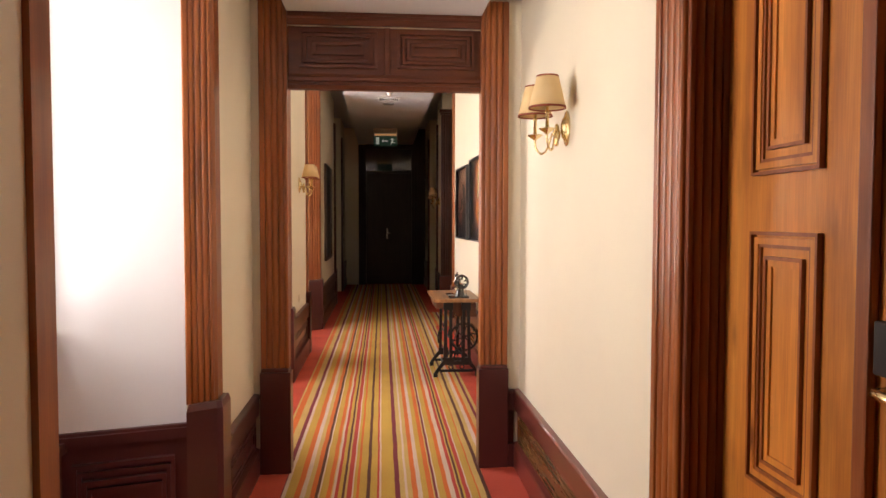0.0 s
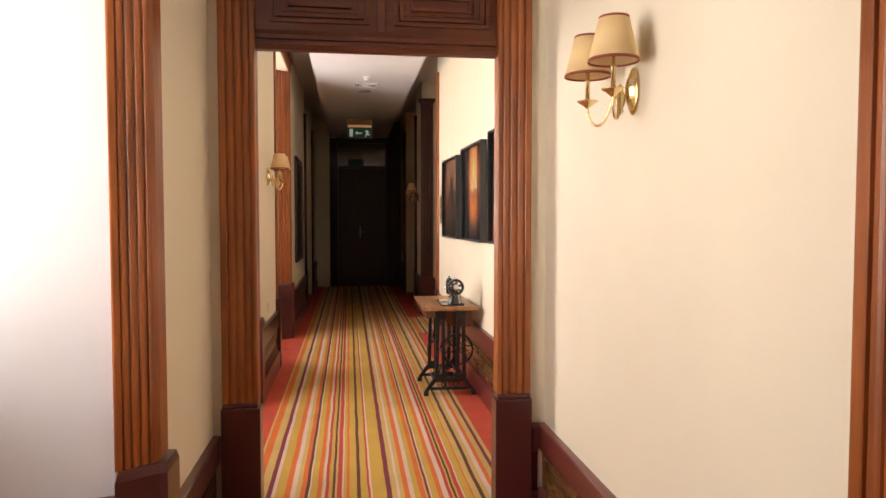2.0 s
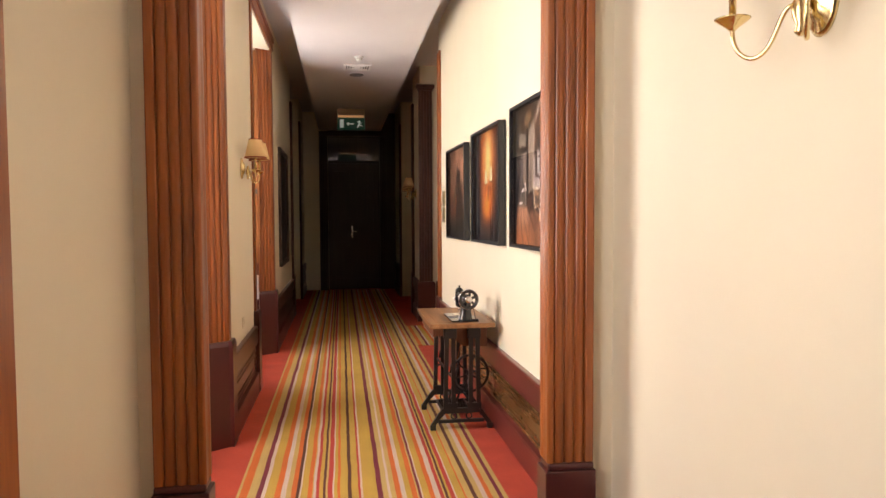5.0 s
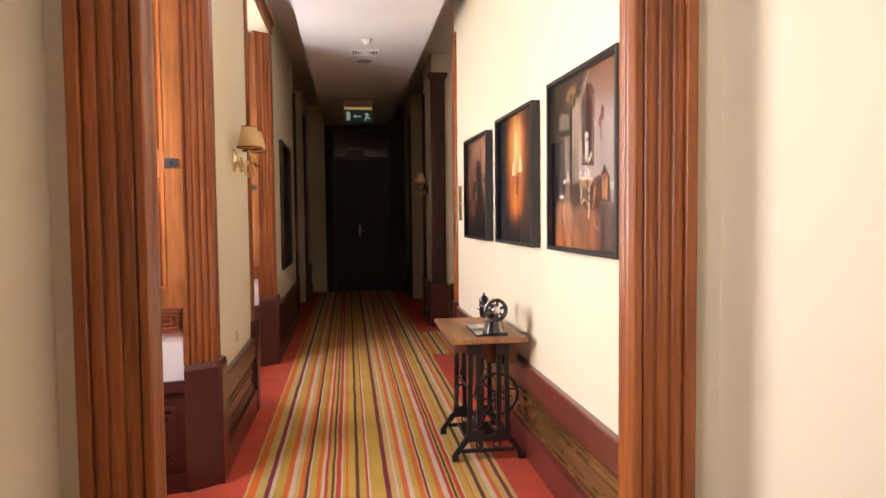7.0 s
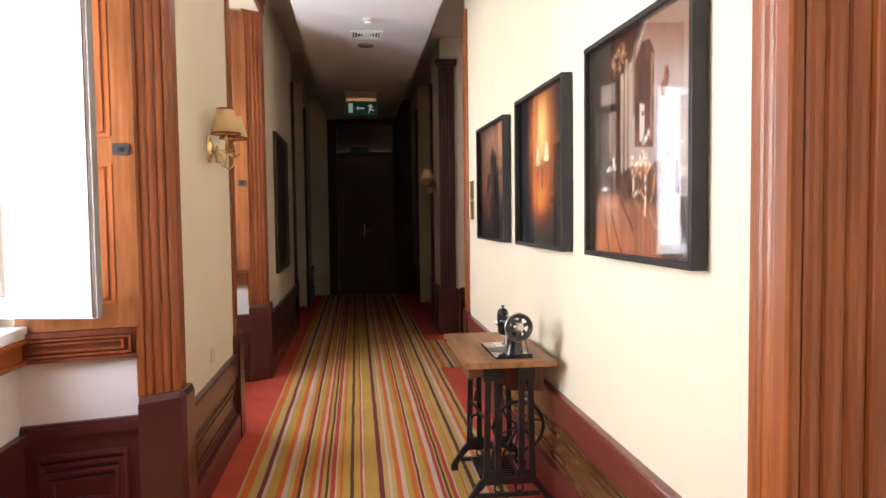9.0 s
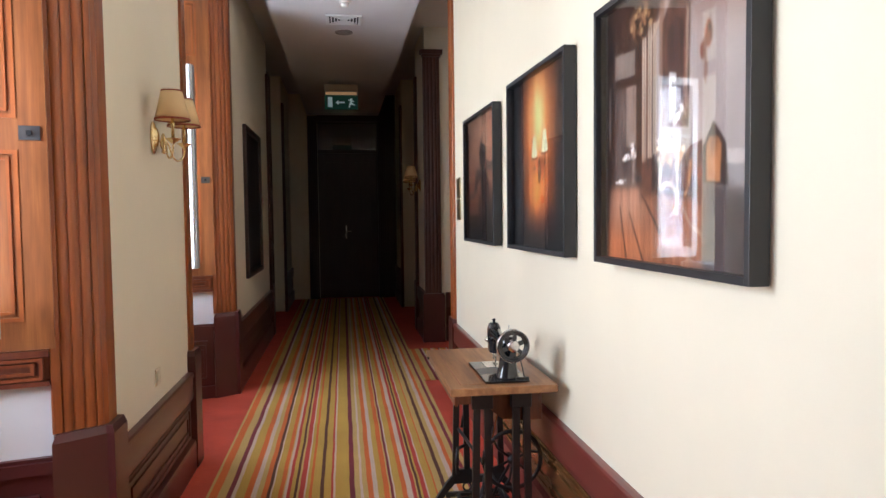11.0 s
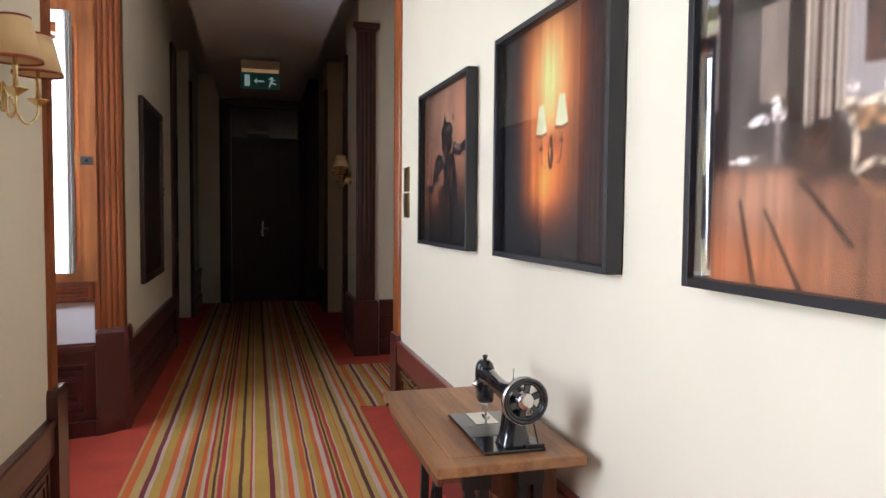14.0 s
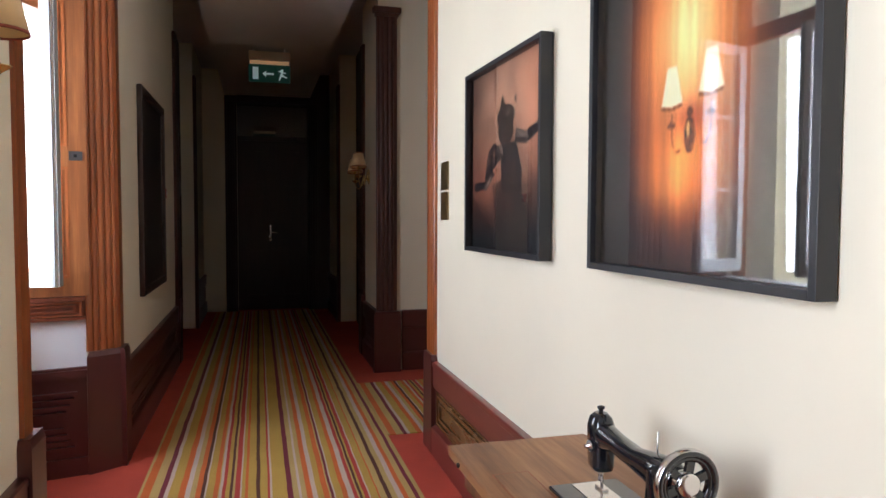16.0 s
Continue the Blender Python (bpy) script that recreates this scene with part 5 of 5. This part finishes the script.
# dark framed picture on the window side
t = thing("framed_picture", "large dark framed picture under glass on the cream wall", "framed picture")
f = 0.055
for r in ((0, 0.035, 0, f, 0, 1.44), (0, 0.035, 1.15 - f, 1.15, 0, 1.44), (0, 0.035, f, 1.15 - f, 0, f), (0, 0.035, f, 1.15 - f, 1.44 - f, 1.44)):
    part("frame_bar", boxes(r, bevel=0.006), DARKFRAME, t, "dark brown wooden frame")
part("print", boxes((0.0, 0.012, f, 1.15 - f, f, 1.44 - f)), DARKPRINT, t, "very dark printed sheet")
t.matrix_world = pose(-0.735, 9.56, 0.885)
t = thing("call_point", "small red call point on the wall", "alarm button")
part("housing", boxes((0, 0.025, -0.03, 0.03, -0.04, 0.04), bevel=0.004), REDPLASTIC, t)
part("button", lathe(bmesh.new(), [(0.014, 0), (0.014, 0.006), (0.008, 0.009)], (0.025, 0, 0), 14, Matrix.Rotation(radians(90), 3, "Y")), PLASTICWHITE, t)
t.matrix_world = pose(-0.735, 10.84, 1.63)

# ---- treadle sewing table ----
tab = thing("sewing_table", "old treadle sewing table with worn oak top and black cast-iron legs", "table")
top = part("tabletop", boxes((0.588, 1.032, 5.655, 6.48, 0.728, 0.760), bevel=0.004), TABLETOP, tab, "worn brown oak top with inlaid flap")
part("top_flap", boxes((0.640, 0.735, 5.72, 6.22, 0.7595, 0.7615), bevel=0.0008), TABLETOP, top, "inlaid flap")
for r in ((0.636, 0.735, 6.220, 6.2235, 0.7598, 0.7612), (0.636, 0.6395, 5.72, 6.22, 0.7598, 0.7612), (0.7355, 0.739, 5.72, 6.2235, 0.7598, 0.7612)):
    part("joint", boxes(r), DOORLINE, top)
for r in ((0.625, 0.640, 5.80, 6.43, 0.648, 0.728), (0.99, 1.005, 5.80, 6.43, 0.575, 0.728), (0.64, 0.74, 5.80, 5.815, 0.655, 0.728), (0.90, 0.99, 5.80, 5.815, 0.575, 0.728), (0.64, 0.99, 6.415, 6.43, 0.648, 0.728)):
    part("apron", boxes(r, bevel=0.002), TABLEDARK, tab, "dark wooden apron")
part("machine_well", prism_ob([(0.775, 0.728), (0.985, 0.728), (0.975, 0.60), (0.93, 0.575), (0.84, 0.575), (0.785, 0.62)], 5.83, 6.32, "y"), TABLEDARK, tab, "wooden tray under the machine")
part("drawer_knob", lathe(bmesh.new(), [(0.004, 0), (0.004, 0.006), (0.008, 0.010), (0.005, 0.015)], (0.594, 6.36, 0.742), 12, Matrix.Rotation(radians(-90), 3, "Y")), BLACKIRON, tab)


def iron_side(y, parent):
    s = new("iron_side")
    s.parent = parent
    tagged(s, "black cast-iron side frame")
    d = 0.022
    for xb, xt in ((0.706, 0.716), (0.764, 0.760), (0.882, 0.886), (0.938, 0.930)):
        bm = bar(bmesh.new(), (xb, y, 0.165), (xt, y, 0.66), 0.029, d)
        part("upright", bm, BLACKIRON, s)
    for x0, x1 in ((0.694, 0.784), (0.862, 0.952)):
        part("top_bracket", boxes((x0, x1, y - 0.014, y + 0.014, 0.64, 0.727), bevel=0.004), BLACKIRON, s)
        part("foot_bracket", boxes((x0 - 0.005, x1 + 0.005, y - 0.013, y + 0.013, 0.150, 0.190), bevel=0.004), BLACKIRON, s)
    part("rail", boxes((0.69, 0.945, y - 0.014, y + 0.014, 0.118, 0.155), bevel=0.005), BLACKIRON, s)
    part("rail", boxes((0.655, 0.98, y - 0.011, y + 0.011, 0.052, 0.076), bevel=0.004), BLACKIRON, s)
    for sg, xa, xb in ((-1, 0.70, 0.618), (1, 0.935, 1.017)):
        bm = bmesh.new()
        bar(bm, (xa, y, 0.145), (xa + sg * 0.035, y, 0.105), 0.034, d)
        bar(bm, (xa + sg * 0.033, y, 0.108), (xb, y, 0.040), 0.030, d)
        part("splayed_leg", bm, BLACKIRON, s)
        part("foot", boxes((xb - 0.020, xb + 0.020, y - 0.017, y + 0.017, 0.005, 0.046), bevel=0.006), BLACKIRON, s)
    part("scroll", ring(bmesh.new(), (0.765, y, 0.098), 0.020, 0.005), BLACKIRON, s)
    part("scroll", ring(bmesh.new(), (0.870, y, 0.098), 0.020, 0.005), BLACKIRON, s)
    part("stay", tube(bmesh.new(), [(0.74, y, 0.40), (0.745, y + 0.001, 0.43), (0.75, y, 0.46)], 0.008), BLACKIRON, s)
    return s


iron_side(5.78, tab)
iron_side(6.30, tab)
for p, q in (((0.72, 5.80, 0.17), (0.90, 6.28, 0.40)), ((0.90, 5.80, 0.17), (0.72, 6.28, 0.40)), ((0.80, 5.86, 0.135), (0.80, 6.30, 0.135))):
    part("cross_brace", tube(bmesh.new(), [p, tuple((a + b) / 2 for a, b in zip(p, q)), q], 0.008, 8), BLACKIRON, tab)
fw = part("flywheel", ring(bmesh.new(), (0.905, 5.925, 0.36), 0.130, 0.010), BLACKIRON, tab, "black spoked flywheel")
for i in range(6):
    a = radians(60 * i + 15)
    c = (0.905, 5.925, 0.36)
    pts = [(c[0] + r * math.cos(a + k), 5.925, c[2] + r * math.sin(a + k)) for r, k in ((0.015, 0), (0.05, 0.12), (0.09, 0.10), (0.128, -0.05))]
    part("spoke", tube(bmesh.new(), pts, 0.006, 8), BLACKIRON, fw)
part("hub", lathe(bmesh.new(), [(0.020, -0.02), (0.024, -0.008), (0.024, 0.008), (0.014, 0.022)], (0.905, 5.925, 0.36), 16, Matrix.Rotation(radians(90), 3, "X")), BLACKIRON, fw)
part("axle", tube(bmesh.new(), [(0.905, 5.86, 0.36), (0.905, 6.0, 0.36)], 0.009, 8), BLACKIRON, tab)
part("pitman_rod", tube(bmesh.new(), [(0.90, 5.955, 0.33), (0.84, 5.97, 0.22), (0.80, 5.98, 0.12)], 0.007, 8), BLACKIRON, tab)
ped = part("pedal", boxes((0.70, 0.715, 5.95, 6.22, 0.085, 0.10), (0.905, 0.92, 5.95, 6.22, 0.085, 0.10), (0.70, 0.92, 5.94, 5.955, 0.085, 0.10), (0.70, 0.92, 6.215, 6.23, 0.085, 0.10), bevel=0.002), BLACKIRON, tab, "open cast-iron foot pedal")
for k in range(7):
    part("pedal_bar", boxes((0.715, 0.905, 5.985 + 0.032 * k, 5.993 + 0.032 * k, 0.088, 0.097)), BLACKIRON, ped)
part("guard", tube(bmesh.new(), [(0.66, 5.95, 0.30), (0.655, 5.96, 0.36), (0.665, 5.97, 0.41), (0.70, 5.98, 0.42)], 0.008, 8), BLACKIRON, tab)
part("belt", tube(bmesh.new(), [(0.80, 5.925, 0.40), (0.872, 5.918, 0.735)], 0.003, 6), DOORLINE, tab)

# ---- sewing machine ----
sm = thing("sewing_machine", "old black sewing machine with nickel handwheel on the wooden table", "sewing machine")
sm.matrix_world = pose(-0.060, -0.205, 0)
Z = 0.762
part("bed", boxes((0.800, 0.988, 5.915, 6.30, Z, Z + 0.010), bevel=0.003), BLACKLACQUER, sm, "black bed plate")
part("slide_plate", boxes((0.858, 0.935, 6.165, 6.290, Z + 0.010, Z + 0.0115)), STEEL, sm, "bright steel slide plate")
part("bed_inlay", boxes((0.803, 0.985, 6.05, 6.155, Z + 0.010, Z + 0.0112)), GREYMETAL, sm, "dull grey plate")
part("pillar", loft(bmesh.new(), [((0.905, 5.968, Z + 0.008), 0.052, 0.046), ((0.905, 5.968, Z + 0.020), 0.046, 0.040), ((0.907, 5.968, Z + 0.060), 0.037, 0.034), ((0.909, 5.970, Z + 0.115), 0.034, 0.034), ((0.910, 5.970, Z + 0.155), 0.034, 0.036), ((0.910, 5.972, Z + 0.175), 0.028, 0.030)], "z"), BLACKLACQUER, sm, "glossy black pillar")
part("arm", loft(bmesh.new(), [((0.910, 5.935, Z + 0.150), 0.026, 0.026), ((0.910, 5.950, Z + 0.150), 0.034, 0.034), ((0.910, 6.00, Z + 0.150), 0.032, 0.032), ((0.910, 6.08, Z + 0.146), 0.024, 0.022), ((0.910, 6.16, Z + 0.152), 0.024, 0.021), ((0.910, 6.21, Z + 0.150), 0.027, 0.032), ((0.910, 6.245, Z + 0.146), 0.028, 0.040)]), BLACKLACQUER, sm, "glossy black arm")
part("head", loft(bmesh.new(), [((0.910, 6.235, Z + 0.066), 0.024, 0.026), ((0.910, 6.238, Z + 0.075), 0.028, 0.030), ((0.910, 6.240, Z + 0.130), 0.030, 0.034), ((0.910, 6.240, Z + 0.172), 0.030, 0.033), ((0.910, 6.242, Z + 0.192), 0.024, 0.026), ((0.910, 6.242, Z + 0.202), 0.014, 0.016)], "z"), BLACKLACQUER, sm, "rounded black head")
part("face_plate", boxes((0.895, 0.925, 6.270, 6.276, Z + 0.085, Z + 0.175), bevel=0.002), STEEL, sm, "bright face plate")
part("presser_screw", lathe(bmesh.new(), [(0.006, Z + 0.20), (0.006, Z + 0.210), (0.009, Z + 0.212), (0.009, Z + 0.217), (0.004, Z + 0.219)], (0.910, 6.242, 0), 12), BLACKIRON, sm)
part("needle_bar", tube(bmesh.new(), [(0.905, 6.235, Z + 0.070), (0.905, 6.235, Z + 0.036)], 0.004, 8), STEEL, sm, "bright needle bar")
part("presser_bar", tube(bmesh.new(), [(0.917, 6.245, Z + 0.070), (0.917, 6.245, Z + 0.018)], 0.004, 8), STEEL, sm)
part("presser_foot", boxes((0.907, 0.925, 6.225, 6.262, Z + 0.0118, Z + 0.018), bevel=0.001), STEEL, sm)
part("tension_dial", lathe(bmesh.new(), [(0.004, 0), (0.014, 0.003), (0.014, 0.007), (0.006, 0.012), (0.004, 0.018)], (0.882, 6.235, Z + 0.125), 14, Matrix.Rotation(radians(-90), 3, "Y")), STEEL, sm, "bright tension dial")
part("spool_pin", tube(bmesh.new(), [(0.925, 6.02, Z + 0.160), (0.925, 6.02, Z + 0.222)], 0.0022, 6), STEEL, sm)
part("winder_rod", tube(bmesh.new(), [(0.948, 5.945, Z + 0.115), (0.958, 5.935, Z + 0.070), (0.968, 5.925, Z + 0.012)], 0.0028, 6), BLACKIRON, sm)
part("winder_base", boxes((0.93, 0.985, 5.918, 5.930, Z + 0.010, Z + 0.020), bevel=0.002), BLACKIRON, sm)
wh = part("handwheel", shell(bmesh.new(), [(0.066, -0.011), (0.069, -0.006), (0.069, 0.006), (0.066, 0.011), (0.056, 0.010), (0.054, 0.0), (0.056, -0.010)], 40), BLACKLACQUER, sm, "nickel-rimmed handwheel")
rim = part("rim", shell(bmesh.new(), [(0.0692, -0.0065), (0.0705, -0.004), (0.0705, 0.004), (0.0692, 0.0075), (0.0682, 0.0095), (0.0670, 0.0098), (0.0670, 0.0085), (0.0685, 0.006), (0.0685, -0.0065)], 40), STEEL, wh, "bright nickel rim")
for o in (wh, rim):
    o.data.transform(Matrix.Translation((0.914, 5.903, Z + 0.155)) @ Matrix.Rotation(radians(90), 4, "X"))
inner = part("wheel_web", shell(bmesh.new(), [(0.058, -0.008), (0.058, 0.008), (0.047, 0.007), (0.047, -0.007)], 40), BLACKLACQUER, wh)
inner.data.transform(Matrix.Translation((0.914, 5.903, Z + 0.155)) @ Matrix.Rotation(radians(90), 4, "X"))
for i in range(6):
    a = radians(60 * i + 20)
    c = Vector((0.914, 5.903, Z + 0.155))
    p, q = c + Vector((0.015 * math.cos(a), 0, 0.015 * math.sin(a))), c + Vector((0.054 * math.cos(a), 0, 0.054 * math.sin(a)))
    part("wheel_spoke", bar(bmesh.new(), p, q, 0.017, 0.010), BLACKLACQUER, wh)
part("wheel_hub", lathe(bmesh.new(), [(0.020, -0.03), (0.026, -0.008), (0.0255, 0.010), (0.022, 0.014), (0.010, 0.015)], (0.914, 5.903, Z + 0.155), 24, Matrix.Rotation(radians(90), 3, "X")), STEEL, wh, "bright nickel hub")

# ---- switches, sockets ----
for z in (1.42, 1.592):
    t = thing("switch_plate", "brass switch plate on the cream wall", "light switch", "brass switch plates")
    part("plate", boxes((-0.008, 0, -0.075, 0.075, 0, 0.160), bevel=0.002), OLDBRASS, t)
    part("rocker", boxes((-0.012, -0.008, -0.05, 0.05, 0.030, 0.130), bevel=0.0015), OLDBRASS, t)
    t.matrix_world = pose(1.09, 8.35, z)
t = thing("wall_socket", "small cream wall socket above the skirting board", "socket")
part("plate", boxes((0, 0.009, -0.04, 0.04, -0.04, 0.04), bevel=0.003), PLASTICCREAM, t)
part("insert", lathe(bmesh.new(), [(0.024, 0), (0.024, 0.003), (0.020, 0.003), (0.019, 0.0005)], (0.009, 0, 0), 20, Matrix.Rotation(radians(90), 3, "Y")), PLASTICCREAM, t)
t.matrix_world = pose(-0.735, 6.44, 0.69)

# ---- ceiling fixtures ----
t = thing("ceiling_vent", "square white louvred air vent in the ceiling panel", "air vent")
x0, x1, y0, y1, zc = 0.055, 0.375, 9.17, 9.47, 3.24
# Black sheet put in for the shade behind the slats.
part("backing", boxes((x0 + 0.01, x1 - 0.01, y0 + 0.01, y1 - 0.01, zc - 0.004, zc)), RECESS_SHADE, t)
for r in ((x0, x1, y0, y0 + 0.03, zc - 0.016, zc - 0.002), (x0, x1, y1 - 0.03, y1, zc - 0.016, zc - 0.002), (x0, x0 + 0.03, y0 + 0.03, y1 - 0.03, zc - 0.016, zc - 0.002), (x1 - 0.03, x1, y0 + 0.03, y1 - 0.03, zc - 0.016, zc - 0.002)):
    part("frame_bar", boxes(r, bevel=0.003), PLASTICWHITE, t)
for k in range(4):
    a = 0.042 + 0.028 * k
    bm = boxes((x0 + a, x1 - a, y0 + a, y0 + a + 0.012, zc - 0.014, zc - 0.004), (x0 + a, x1 - a, y1 - a - 0.012, y1 - a, zc - 0.014, zc - 0.004),
               (x0 + a, x0 + a + 0.012, y0 + a + 0.012, y1 - a - 0.012, zc - 0.014, zc - 0.004), (x1 - a - 0.012, x1 - a, y0 + a + 0.012, y1 - a - 0.012, zc - 0.014, zc - 0.004)) if a < 0.13 else boxes((x0 + a, x1 - a, y0 + a, y1 - a, zc - 0.014, zc - 0.004))
    part("slat", bm, PLASTICWHITE, t)
t = thing("smoke_detector", "round white smoke detector on the ceiling panel", "smoke detector")
part("base", lathe(bmesh.new(), [(0.050, 0), (0.050, -0.014), (0.044, -0.018)], (0.222, 8.80, 3.24), 24), PLASTICWHITE, t)
part("chamber", lathe(bmesh.new(), [(0.036, -0.018), (0.036, -0.038), (0.026, -0.050), (0.008, -0.052)], (0.222, 8.80, 3.24), 24), PLASTICWHITE, t)
t = thing("ceiling_speaker", "flush round grey grille in the ceiling panel", "ceiling grille")
part("rim", shell(bmesh.new(), [(0.085, 3.24), (0.085, 3.232), (0.070, 3.232), (0.070, 3.24)]), GREYSEAL, t)
part("grille", lathe(bmesh.new(), [(0.069, 3.24), (0.069, 3.235), (0.03, 3.234)], (0, 0, 0), 24), GREYSEAL, t)
for o in t.children:
    o.data.transform(Matrix.Translation((0.215, 9.76, 0)))

# ---- exit sign ----
t = thing("exit_sign", "hanging green emergency exit sign with a white arrow", "exit sign")
sx0, sx1, sy = -0.035, 0.40, 12.22
part("housing", boxes((sx0, sx1, sy - 0.035, sy + 0.035, 3.10, 3.20), bevel=0.006), HOUSING, t, "pale housing")
part("lamp_strip", boxes((sx0 + 0.01, sx1 - 0.01, sy - 0.030, sy + 0.030, 3.065, 3.10), bevel=0.004), LAMPSTRIP, t, "warm lamp strip")
part("panel", boxes((sx0, sx1, sy - 0.004, sy + 0.004, 2.875, 3.065)), SIGNGREEN, t, "dark green panel")
for x in (sx0 + 0.06, sx1 - 0.06):
    part("hanger", tube(bmesh.new(), [(x, sy, 3.19), (x, sy, 3.24)], 0.006, 8), PLASTICWHITE, t)
yy = sy - 0.0055
bm = bmesh.new()
flat(bm, [(0.105, 2.967), (0.145, 3.000), (0.145, 2.977), (0.225, 2.977), (0.225, 2.957), (0.145, 2.957), (0.145, 2.934)], yy)
part("arrow", bm, SIGNWHITE, t, "white arrow")
part("door_mark", flat(bmesh.new(), [(0.005, 2.905), (0.065, 2.905), (0.065, 3.035), (0.005, 3.035)], yy), SIGNWHITE, t)
bm = bmesh.new()
for pts in ([(0.29, 3.01), (0.32, 3.025), (0.33, 3.0), (0.30, 2.985)], [(0.27, 2.995), (0.345, 2.975), (0.355, 2.985), (0.28, 3.006)], [(0.30, 2.985), (0.325, 2.985), (0.315, 2.935), (0.285, 2.940)], [(0.285, 2.94), (0.305, 2.94), (0.29, 2.90), (0.275, 2.90)], [(0.31, 2.945), (0.36, 2.925), (0.365, 2.940), (0.32, 2.962)]):
    flat(bm, pts, yy)
part("pictogram", bm, SIGNWHITE, t)
